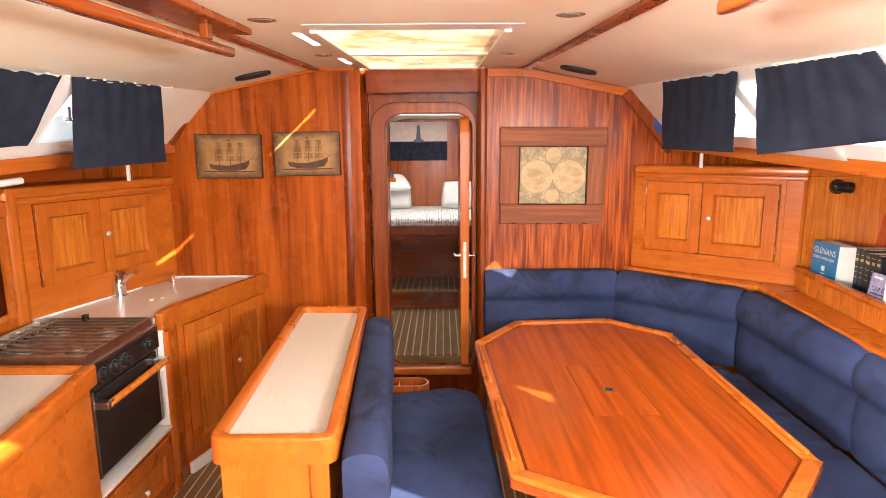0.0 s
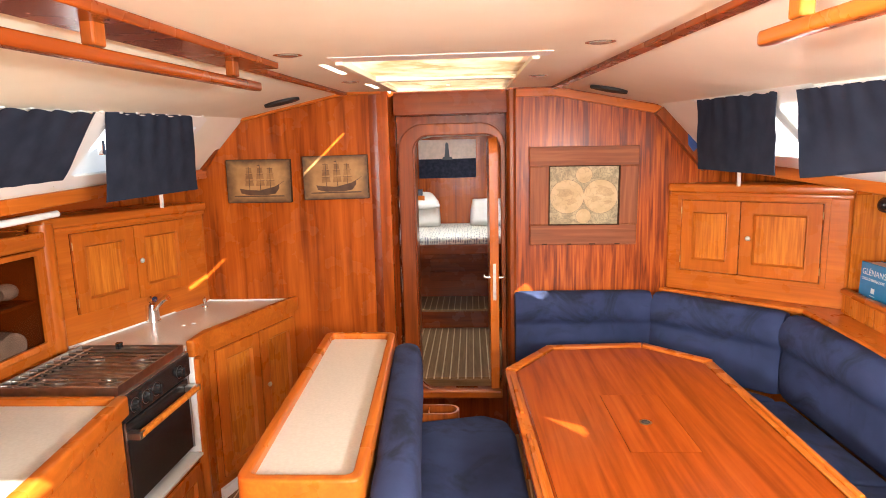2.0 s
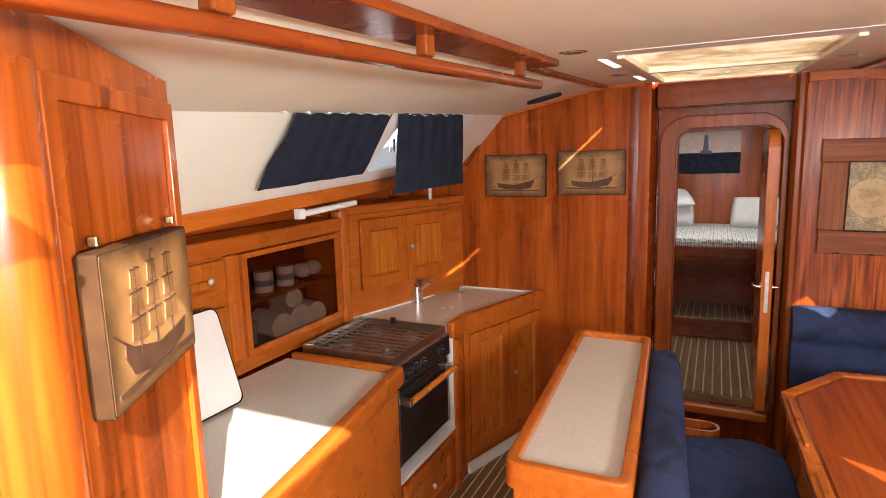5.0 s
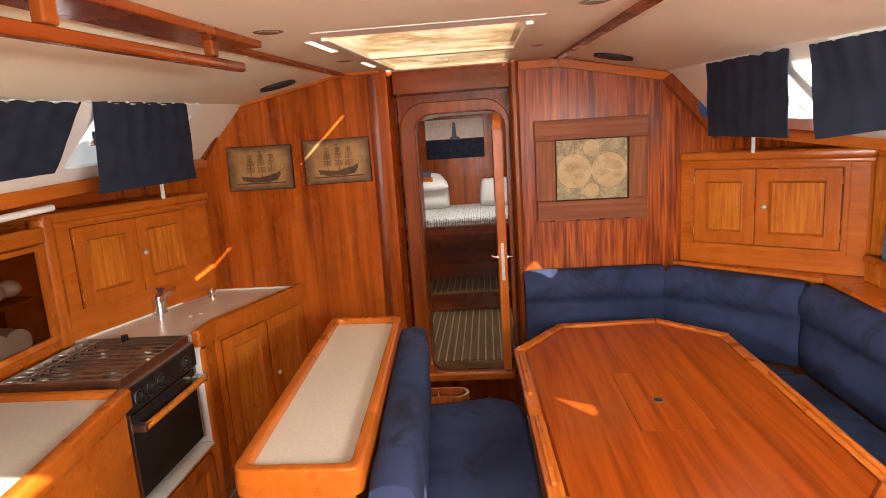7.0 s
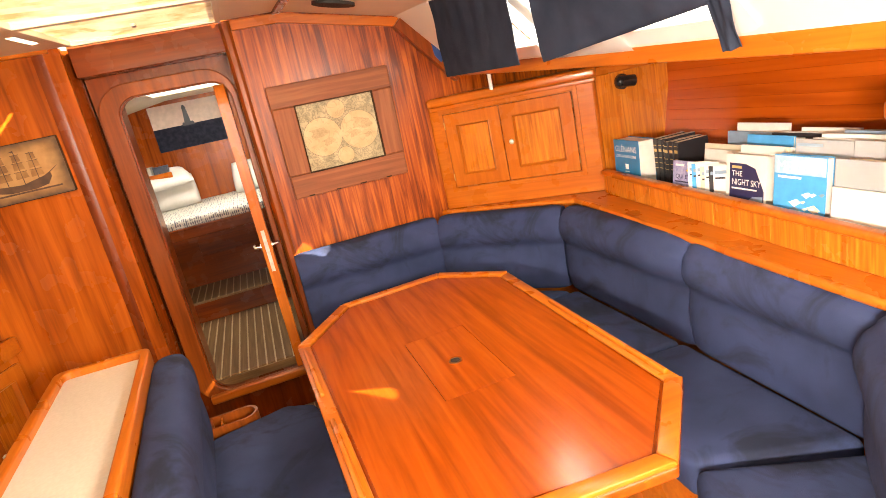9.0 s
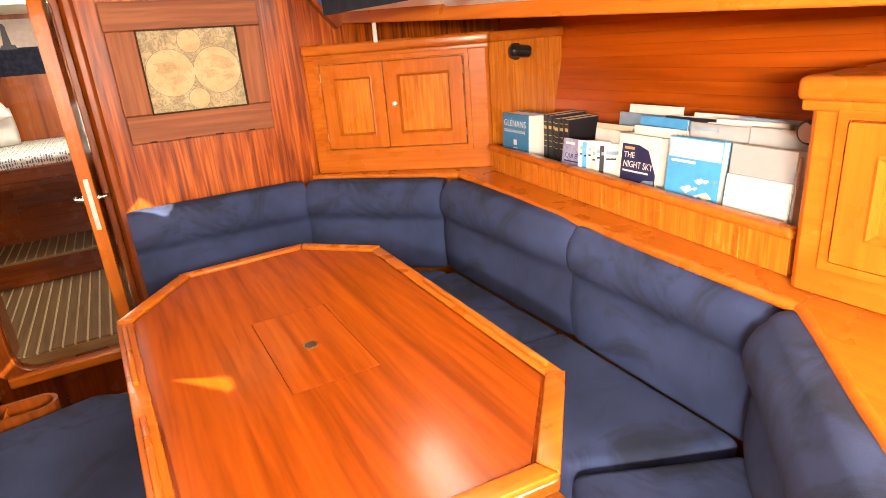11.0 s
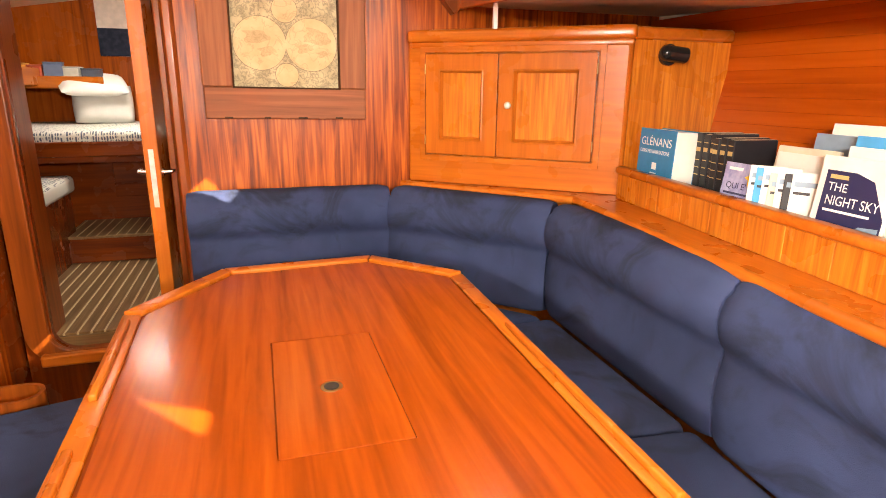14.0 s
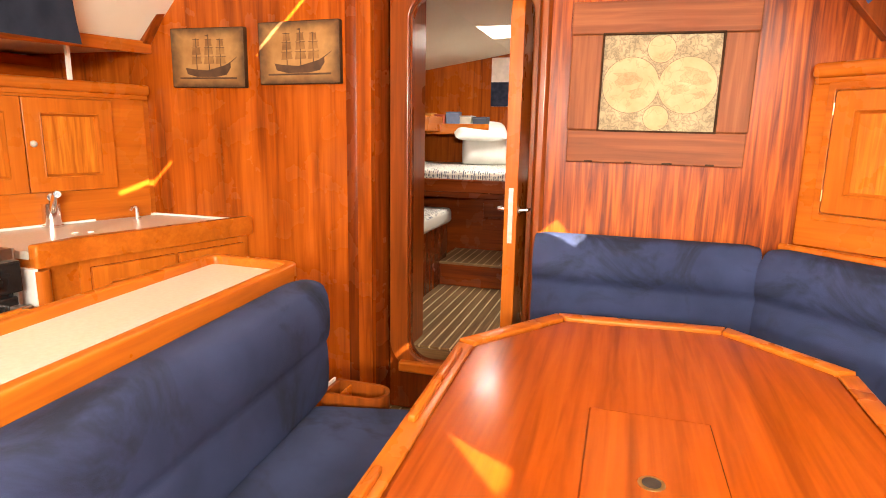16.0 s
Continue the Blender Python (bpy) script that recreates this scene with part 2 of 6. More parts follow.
def soften(bm, w, seg=2, edges=None):
    if w > 0:
        bmesh.ops.bevel(bm, geom=list(edges or bm.edges), offset=w, segments=seg, profile=0.5, affect="EDGES", clamp_overlap=True)
    return bm


def box(x0, x1, y0, y1, z0, z1, w=0.003, seg=2, bm=None):
    b = bmesh.new()
    bmesh.ops.create_cube(b, size=1)
    for v in b.verts:
        v.co = ((x0 + x1) / 2 + v.co.x * (x1 - x0), (y0 + y1) / 2 + v.co.y * (y1 - y0), (z0 + z1) / 2 + v.co.z * (z1 - z0))
    soften(b, w, seg)
    return merge(bm, b)


def merge(bm, b):
    if bm is None:
        return b
    me = bpy.data.meshes.new("tmp")
    b.to_mesh(me)
    b.free()
    bm.from_mesh(me)
    bpy.data.meshes.remove(me)
    return bm


def prism(poly, z0, z1, w=0.0, seg=2, bm=None, only_top=False):
    """A plan polygon raised from z0 to z1 (heights may be functions of x and y)."""
    b = bmesh.new()
    f = lambda z, p: z(*p) if callable(z) else z
    lo = [b.verts.new((p[0], p[1], f(z0, p))) for p in poly]
    hi = [b.verts.new((p[0], p[1], f(z1, p))) for p in poly]
    b.faces.new(lo[::-1])
    b.faces.new(hi)
    for i in range(len(poly)):
        j = (i + 1) % len(poly)
        b.faces.new((lo[i], lo[j], hi[j], hi[i]))
    if w:
        b.edges.ensure_lookup_table()
        e = [q for q in b.edges if not only_top or all(v in hi for v in q.verts)]
        soften(b, w, seg, e)
    return merge(bm, b)


def slab(poly, y0, y1, w=0.0, bm=None):
    """An upright polygon in x and z, with its thickness from y0 to y1."""
    b = prism(poly, y0, y1, w)
    for v in b.verts:
        v.co = (v.co.x, v.co.z, v.co.y)
    return merge(bm, b)


def rounded(x0, x1, z0, z1, r, n=6, corners=(1, 1, 1, 1)):
    """A rounded rectangle, anticlockwise from the lower left corner."""
    out = []
    for (cx, cz, a0, px, pz), on in zip(((x0 + r, z0 + r, 180, x0, z0), (x1 - r, z0 + r, 270, x1, z0), (x1 - r, z1 - r, 0, x1, z1), (x0 + r, z1 - r, 90, x0, z1)), corners):
        if on:
            out += [(cx + r * math.cos(radians(a0 + 90 * i / n)), cz + r * math.sin(radians(a0 + 90 * i / n))) for i in range(n + 1)]
        else:
            out.append((px, pz))
    return out


def ring(outer, inner, y0, y1, w=0.0, bm=None):
    """An upright plate with a hole; both outlines have the same number of points."""
    b = bmesh.new()
    sets = [[b.verts.new((p[0], y, p[1])) for p in o] for y in (y0, y1) for o in (outer, inner)]
    k = len(outer)
    for i in range(k):
        j = (i + 1) % k
        a, c, d, e = sets
        b.faces.new((a[i], a[j], c[j], c[i]))
        b.faces.new((d[j], d[i], e[i], e[j]))
        b.faces.new((a[j], a[i], d[i], d[j]))
        b.faces.new((c[i], c[j], e[j], e[i]))
    soften(b, w)
    return merge(bm, b)


def rod(p, q, r, n=14, bm=None, r2=None):
    b = bmesh.new()
    p, q = Vector(p), Vector(q)
    bmesh.ops.create_cone(b, cap_ends=True, segments=n, radius1=r, radius2=r if r2 is None else r2, depth=(q - p).length)
    m = (q - p).to_track_quat("Z", "Y").to_matrix().to_4x4()
    m.translation = (p + q) / 2
    bmesh.ops.transform(b, matrix=m, verts=b.verts)
    return merge(bm, b)


def tube(points, r, n=10, bm=None):
    """A round bar bent along points."""
    b = bmesh.new()
    pts = [Vector(p) for p in points]
    rings = []
    for i, p in enumerate(pts):
        d = (pts[min(i + 1, len(pts) - 1)] - pts[max(i - 1, 0)]).normalized()
        q = d.to_track_quat("Z", "Y")
        rings.append([b.verts.new(p + q @ Vector((r * math.cos(2 * math.pi * k / n), r * math.sin(2 * math.pi * k / n), 0))) for k in range(n)])
    for a, c in zip(rings, rings[1:]):
        for k in range(n):
            b.faces.new((a[k], a[(k + 1) % n], c[(k + 1) % n], c[k]))
    b.faces.new(rings[0][::-1])
    b.faces.new(rings[-1])
    return merge(bm, b)


def ball(c, r, sz=(1, 1, 1), n=12, bm=None):
    b = bmesh.new()
    bmesh.ops.create_uvsphere(b, u_segments=n, v_segments=max(6, n // 2), radius=r)
    for v in b.verts:
        v.co = Vector(c) + Vector(v.co[i] * sz[i] for i in range(3))
    return merge(bm, b)


def shade(ob, angle=40):
    for p in ob.data.polygons:
        p.use_smooth = True
    ob.data.set_sharp_from_angle(angle=radians(angle))
    return ob


def ceil_z(x, y):
    """The deckhead: flat between the trims, falling outboard, rising forward."""
    z = 1.925 + 0.05 * y
    return z - 0.214 * max(0, -0.77 - x) - 0.2 * max(0, x - 0.53)

BULK = 3.74      # after face of the forward bulkhead
DOOR_Y = 3.88    # plane of the forward door
HULL = 2.45
SOLE = -0.14     # top of the saloon sole

# ---- shell ----


def wparts(name, bm, material, parent, label=""):
    """A part built in world places under a thing that stands elsewhere."""
    m, up = parent.matrix_basis.copy(), parent.parent
    while up:
        m, up = up.matrix_basis @ m, up.parent
    bm.transform(m.inverted())
    return part(name, bm, material, parent, label)


# forward bulkhead, left and right of the door
setting("wall_forward_port", slab([(-2.6, SOLE - 0.06), (-0.5, SOLE - 0.06), (-0.5, 2.112), (-0.77, 2.112), (-1.5, 1.955), (-1.72, 1.64), (-2.6, 1.64)], BULK, BULK + 0.05, 0.0), WALL, "varnished mahogany veneer bulkhead with upright grain", "wall")
setting("wall_forward_starboard", slab([(0.272, SOLE - 0.06), (2.6, SOLE - 0.06), (2.6, 1.64), (1.48, 1.64), (1.17, 1.985), (0.53, 2.112), (0.272, 2.112)], BULK, BULK + 0.05, 0.0), RIBBON, "ribbon-figured mahogany veneer bulkhead beside the door", "wall")
# The recess is shaded by colour: its column, post and header are toned darker.
arc = [(-0.6 + 0.13 * math.sin(radians(a)), BULK + 0.126 - 0.13 * math.cos(radians(a))) for a in range(0, 91, 9)]
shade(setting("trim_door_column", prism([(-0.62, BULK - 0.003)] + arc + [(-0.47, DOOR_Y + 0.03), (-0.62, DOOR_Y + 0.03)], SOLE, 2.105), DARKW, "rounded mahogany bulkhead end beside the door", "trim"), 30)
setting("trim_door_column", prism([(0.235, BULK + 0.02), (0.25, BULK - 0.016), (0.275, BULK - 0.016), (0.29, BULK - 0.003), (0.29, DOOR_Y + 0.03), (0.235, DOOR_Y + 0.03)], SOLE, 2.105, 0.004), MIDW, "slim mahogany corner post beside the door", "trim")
setting("trim_door_header", box(-0.468, 0.238, BULK + 0.02, DOOR_Y + 0.03, 1.965, 2.105, 0.004), DARKX, "mahogany header above the door, recess shade put into its colour", "trim")
# trims along the top of the bulkhead and the window corner
for a, b in (((-0.54, 2.098), (-0.77, 2.098)), ((-0.77, 2.098), (-1.5, 1.942)), ((-1.5, 1.942), (-1.72, 1.63)), ((0.29, 2.098), (0.53, 2.098)), ((0.53, 2.098), (1.17, 1.972)), ((1.17, 1.972), (1.47, 1.62))):
    d = Vector((b[0] - a[0], 0, b[1] - a[1]))
    knee = abs(d.z) > 0.25
    bm = box(0, d.length, -0.055 if knee else -0.022, 0.0, -0.062 if knee else -0.045, 0.004, 0.004)
    m = Matrix.Rotation(-math.atan2(d.z, d.x), 4, "Y")
    if d.x < 0:
        bm.transform(Matrix.Scale(-1, 4, (0, 0, 1)))
        bm.transform(Matrix.Translation((0, 0, -0.041)))
    bm.transform(m)
    bm.transform(Matrix.Translation((a[0], BULK - 0.001, a[1])))
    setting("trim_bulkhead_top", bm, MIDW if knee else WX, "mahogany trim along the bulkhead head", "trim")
# door surround with an arched opening, recess shade put into its darker woods
hole = rounded(-0.355, 0.2, 0.13, 1.84, 0.1, 8)
outer = rounded(-0.464, 0.234, SOLE, 1.964, 0.002, 8)
setting("wall_door_surround", ring(outer, hole, DOOR_Y, DOOR_Y + 0.03), DARKW, "mahogany door surround with an arched opening, recess shade put into its colour", "wall")
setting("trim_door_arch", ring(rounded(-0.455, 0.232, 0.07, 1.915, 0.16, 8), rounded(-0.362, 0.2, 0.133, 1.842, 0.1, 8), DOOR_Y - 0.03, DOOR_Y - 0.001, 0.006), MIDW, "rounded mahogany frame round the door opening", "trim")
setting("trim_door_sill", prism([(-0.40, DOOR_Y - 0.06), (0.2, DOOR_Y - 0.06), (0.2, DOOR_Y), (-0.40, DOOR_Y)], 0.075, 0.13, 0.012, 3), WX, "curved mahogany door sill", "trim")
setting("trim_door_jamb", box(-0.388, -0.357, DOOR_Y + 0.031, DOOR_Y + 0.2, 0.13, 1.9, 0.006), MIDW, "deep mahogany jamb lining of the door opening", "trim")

# deckhead
cm = None
zc = lambda x, y: ceil_z(x, y)
zc2 = lambda x, y: ceil_z(x, y) + 0.012
# Side slits and unseen after pieces are added to shape the sun patches.
for x0, x1, y0, y1 in ((-0.77, 0.53, 0.2, 1.84), (-0.77, -0.6, 0.06, 0.2), (-0.77, -0.47, -1.5, 0.06), (-0.77, -0.53, 1.84, BULK), (-0.497, -0.445, 1.84, BULK), (-0.53, -0.497, 1.84, 2.2), (-0.53, -0.497, 2.57, 3.13), (-0.53, -0.497, 3.46, BULK), (0.25, 0.53, 1.84, BULK), (-0.47, 0.53, -1.5, -1.4), (0.08, 0.53, -0.8, 0.2), (-0.445, 0.25, 1.84, 2.04)):
    cm = prism([(x0, y0), (x1, y0), (x1, y1), (x0, y1)], zc, zc2, bm=cm)
for x0, x1 in ((-1.42, -0.77), (0.53, 1.17)):
    cm = prism([(x0, -1.5), (x1, -1.5), (x1, BULK + 0.02), (x0, BULK + 0.02)], zc, zc2, bm=cm)
setting("ceiling", cm, VINYL, "cream padded vinyl headliner", "ceiling")
slope = math.atan(0.05)


def lengthwise(name, x0, x1, y0, y1, drop, thick, material, label, w=0.004):
    """A bar that follows the rise of the deckhead."""
    bm = prism([(x0, y0), (x1, y0), (x1, y1), (x0, y1)], lambda x, y: 1.925 + 0.05 * y - drop - thick, lambda x, y: 1.925 + 0.05 * y - drop, w)
    return setting(name, bm, material, label, "trim")


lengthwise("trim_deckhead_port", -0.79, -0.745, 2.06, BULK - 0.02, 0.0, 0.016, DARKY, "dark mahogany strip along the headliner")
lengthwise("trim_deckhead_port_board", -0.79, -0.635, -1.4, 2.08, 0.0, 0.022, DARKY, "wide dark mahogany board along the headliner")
bm = prism([(0.57, -1.4), (0.625, -1.4), (0.545, BULK - 0.02), (0.505, BULK - 0.02)], lambda x, y: 1.909 + 0.05 * y, lambda x, y: 1.926 + 0.05 * y, 0.003)
setting("trim_deckhead_starboard", bm, DARKY, "dark mahogany strip along the headliner", "trim")

# cabin sides with their windows, the deck edge below them and the hull


def cabin_side(sgn, x0, name, holes):
    """sgn: -1 port, 1 starboard. Slopes outboard from the deckhead to the deck edge."""
    def at(y, s, d=0.0):
        return Vector((x0 + sgn * (0.30 * s + 0.735 * d), y, 1.80 + 0.05 * y - 0.325 * s + 0.678 * d))
    ys = sorted({-1.5, 3.8, *[v for h in holes for v in h[:2]]})
    bm = bmesh.new()
    for y0, y1 in zip(ys, ys[1:]):
        spans = [h for h in holes if h[0] <= y0 and h[1] >= y1]
        cells = [(-0.06, 1.06)] if not spans else [(-0.06, spans[0][2]), (spans[0][3], 1.06)]
        for s0, s1 in cells:
            b = bmesh.new()
            q = [[b.verts.new(at(y, s, d)) for y, s in ((y0, s0), (y1, s0), (y1, s1), (y0, s1))] for d in (0, 0.02)]
            b.faces.new(q[0]), b.faces.new(q[1][::-1])
            for i in range(4):
                b.faces.new((q[0][i], q[0][(i + 1) % 4], q[1][(i + 1) % 4], q[1][i]))
            merge(bm, b)
    setting(name, bm, GELCOAT, "cream moulded cabin side below the headliner", "wall")
    return at


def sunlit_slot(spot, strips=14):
    """Holes added to the cabin side so sun falls on a three-cornered table spot."""
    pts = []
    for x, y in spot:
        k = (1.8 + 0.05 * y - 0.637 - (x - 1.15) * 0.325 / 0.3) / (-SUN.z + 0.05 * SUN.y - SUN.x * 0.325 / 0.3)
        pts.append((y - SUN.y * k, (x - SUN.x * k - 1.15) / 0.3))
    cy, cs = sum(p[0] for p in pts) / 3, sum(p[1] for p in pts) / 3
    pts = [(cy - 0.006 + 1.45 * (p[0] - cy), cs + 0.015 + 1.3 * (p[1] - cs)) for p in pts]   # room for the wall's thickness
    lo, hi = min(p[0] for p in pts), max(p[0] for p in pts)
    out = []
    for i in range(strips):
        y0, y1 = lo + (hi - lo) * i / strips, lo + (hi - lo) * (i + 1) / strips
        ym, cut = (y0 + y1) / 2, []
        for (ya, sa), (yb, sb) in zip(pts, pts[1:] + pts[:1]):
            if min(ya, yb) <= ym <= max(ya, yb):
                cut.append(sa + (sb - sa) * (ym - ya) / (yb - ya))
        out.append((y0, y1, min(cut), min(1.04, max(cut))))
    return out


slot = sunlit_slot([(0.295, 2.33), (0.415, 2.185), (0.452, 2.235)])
# The after window holes, below y 0.5, are unseen and added for the fill lamps.
side_p = cabin_side(-1, -1.40, "wall_cabin_port", [(1.75, 3.2, 0.12, 0.86), (-1.38, -0.32, 0.12, 0.86)])
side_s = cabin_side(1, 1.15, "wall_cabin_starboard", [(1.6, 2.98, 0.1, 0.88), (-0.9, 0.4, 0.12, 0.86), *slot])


# White cover added to hide the sun slot; it casts no shadow.
bm = bmesh.new()
bm.faces.new([bm.verts.new(side_s(p[0], p[1], 0.003)) for p in ((1.05, 0.7), (1.2, 0.7), (1.2, 1.05), (1.05, 1.05))])
slot_cover = setting("window_6", bm, SCREEN, "white cover added over the sun slot in the cabin side", "window")
slot_cover.visible_shadow = False


def window(at, y0, y1, s0, s1, name, label):
    """A framed pane set in a sloping cabin side."""
    w = tagged(new(name), label, "window", kind="structure")
    bm = bmesh.new()
    o, i = rounded(y0 - 0.03, y1 + 0.03, s0 - 0.08, s1 + 0.08, 0.06, 6), rounded(y0 + 0.025, y1 - 0.025, s0 + 0.06, s1 - 0.06, 0.05, 6)
    k = len(o)
    vs = [[bm.verts.new(at(p[0], p[1], d)) for p in ln] for d in (-0.008, 0.004) for ln in (o, i)]
    for n in range(k):
        j = (n + 1) % k
        bm.faces.new((vs[0][n], vs[0][j], vs[1][j], vs[1][n]))
        bm.faces.new((vs[0][n], vs[0][j], vs[2][j], vs[2][n]))
        bm.faces.new((vs[1][n], vs[1][j], vs[3][j], vs[3][n]))
        bm.faces.new((vs[2][n], vs[2][j], vs[3][j], vs[3][n]))
    part("window_frame", bm, WHITE, w)
    bm = bmesh.new()
    bm.faces.new([bm.verts.new(at(p[0], p[1], 0.012)) for p in ((y0 - 0.01, s0 - 0.03), (y1 + 0.01, s0 - 0.03), (y1 + 0.01, s1 + 0.03), (y0 - 0.01, s1 + 0.03))])
    pane = part("pane", bm, GLASS, w)
    pane.visible_shadow = False
    return w


window(side_p, 1.75, 2.3, 0.12, 0.86, "window_1", "white-framed cabin window behind a navy curtain")
w2 = window(side_p, 2.36, 3.2, 0.12, 0.86, "window_2", "white-framed opening cabin window with a chrome catch")
bm = box(-0.012, 0.012, -0.02, 0.0, -0.03, 0.03, 0.004)
bm.transform(Matrix.Translation(side_p(2.44, 0.42, -0.02)))
part("window_catch", bm, CHROME, w2)
# Translucent sheets added behind the port panes in place of bright daylight.
for y0, y1 in ((1.76, 2.29), (2.37, 3.19)):
    bm = bmesh.new()
    bm.faces.new([bm.verts.new(side_p(p[0], p[1], 0.008)) for p in ((y0, 0.13), (y1, 0.13), (y1, 0.85), (y0, 0.85))])
    part("screen", bm, SCREEN, w2, "screen added in the port window, white as the daylight outside")
w3 = window(side_s, 1.6, 2.42, 0.1, 0.88, "window_3", "white-framed cabin window behind a navy curtain")
window(side_s, 2.46, 2.98, 0.1, 0.88, "window_4", "white-framed cabin window behind navy curtains")
# Added sheets stand in for bright daylight; their gap lets sun reach the bulkhead.
for y0, y1, s0, s1 in ((2.08, 2.6, -0.04, 1.0), (1.62, 2.075, 0.6, 0.86), (2.7, 2.975, 0.12, 0.86)):
    bm = bmesh.new()
    bm.faces.new([bm.verts.new(side_s(p[0], p[1], -0.014 if s0 < 0 else 0.006)) for p in ((y0, s0), (y1, s0), (y1, s1), (y0, s1))])
    part("screen", bm, SCREEN, w3, "screen added over the starboard window, glowing as the daylight outside")
for sgn, xf, nm in ((-1, -1.68, "port"), (1, 1.45, "starboard")):
    lo, hi = lambda x, y: 1.42 + 0.05 * y, lambda x, y: 1.478 + 0.05 * y
    xs = sorted((xf, xf + sgn * 0.03))
    setting("trim_deck_edge_" + nm, prism([(xs[0], -1.5), (xs[1], -1.5), (xs[1], BULK), (xs[0], BULK)], lo, hi, 0.006, 3), WY, "varnished mahogany fascia below the windows", "trim")
    xs = sorted((xf + sgn * 0.032, sgn * (HULL + 0.1)))
    setting("ceiling_side_deck_" + nm, prism([(xs[0], -1.5), (xs[1], -1.5), (xs[1], BULK), (xs[0], BULK)], lambda x, y: 1.436 + 0.05 * y, lambda x, y: 1.47 + 0.05 * y), VINYL, "cream side deck underside", "ceiling")
    # hull lining of narrow planks, leaning out towards the deck
    hx = lambda z: sgn * (HULL - 0.2 * (1.5 - z) - (0.0 if sgn > 0 else 0.12))
    q = prism([(0.012, -1.5), (0.03, -1.5), (0.03, BULK), (0.012, BULK)], SOLE - 0.05, 1.6)
    for v in q.verts:
        v.co.x = hx(v.co.z) + sgn * v.co.x
    hull = setting("wall_hull_" + nm, q, DARKY, "varnished mahogany hull lining of narrow planks", "wall")
    for i in range(30):
        z0, z1 = 0.1 + i * 0.05, 0.1 + (i + 1) * 0.05 - 0.0005
        q = prism([(0, -1.5), (0.012, -1.5), (0.012, BULK), (0, BULK)], z0, z1, 0.0006, 1)
        for v in q.verts:
            v.co.x = hx(v.co.z) + sgn * v.co.x
        part("plank", q, HULLW, hull)
    xo = sgn * (HULL + 0.06)
    setting("wall_hull_outer_" + nm, box(min(xo, xo + sgn * 0.03), max(xo, xo + sgn * 0.03), -1.5, BULK, SOLE - 0.1, 1.7, 0), GELCOAT, "hull shell", "wall")
# after end
for x0, x1, z0, z1 in ((-2.6, -0.5, SOLE - 0.06, 1.9), (0.45, 2.6, SOLE - 0.06, 1.9), (-0.5, 0.45, SOLE - 0.06, 0.85), (-0.5, 0.45, 1.84, 1.9)):
    setting("wall_aft", box(x0, x1, -1.55, -1.5, z0, z1, 0), WALL, "mahogany after bulkhead round the companionway", "wall")
setting("floor", box(-2.6, 2.6, -1.55, 4.0, SOLE - 0.08, SOLE - 0.012, 0), TEAKX, "cabin sole under the teak planks", "floor")

# ---- forward cabin ----
FZ = 0.19
setting("floor_forward", box(-1.3, 1.1, DOOR_Y + 0.03, 6.8, FZ - 0.06, FZ - 0.012, 0), TEAKX, "forward cabin sole", "floor")
setting("wall_forward_cabin_port", box(-1.32, -1.28, DOOR_Y + 0.03, 6.7, 0, 2.14, 0), WALL, "mahogany lining of the forward cabin", "wall")
setting("wall_forward_cabin_starboard", box(1.02, 1.06, DOOR_Y + 0.03, 6.7, 0, 2.14, 0), WALL, "mahogany lining of the forward cabin", "wall")
setting("wall_forward_end", box(-1.32, 1.06, 6.45, 6.5, 0, 2.14, 0), WALL, "mahogany bulkhead at the bow end of the cabin", "wall")
fc = None
fz = lambda x, y: 1.93 - 0.165 * max(0, -0.38 - x) - 0.165 * max(0, x - 0.18)
fz2 = lambda x, y: fz(x, y) + 0.02
for x0, x1, y0, y1 in ((-0.38, 0.18, DOOR_Y + 0.03, 5.15), (-0.38, 0.18, 5.65, 6.46), (-1.3, -0.38, DOOR_Y + 0.03, 6.46), (0.18, 1.04, DOOR_Y + 0.03, 6.46)):
    fc = prism([(x0, y0), (x1, y0), (x1, y1), (x0, y1)], fz, fz2, bm=fc)
setting("ceiling_forward", fc, VINYL, "cream headliner of the forward cabin", "ceiling")
setting("wall_forward_cabin_aft_port", box(-1.32, -0.47, DOOR_Y + 0.0, DOOR_Y + 0.03, 0, 2.1, 0), WALL, "mahogany lining", "wall")
setting("wall_forward_cabin_aft_starboard", box(0.24, 1.06, DOOR_Y + 0.0, DOOR_Y + 0.03, 0, 2.1, 0), WALL, "mahogany lining", "wall")
setting("wall_over_door", box(-0.5, 0.28, DOOR_Y + 0.032, DOOR_Y + 0.06, 1.95, 2.15, 0), WALL, "lining above the door", "wall")


# Sheet added across the hatch so that no hard sun patch falls below.
hs = setting("window_5", box(-0.37, 0.17, 5.16, 5.64, 1.934, 1.938, 0), SCREEN, "white sheet added in the forward deck hatch to spread the sun", "window")


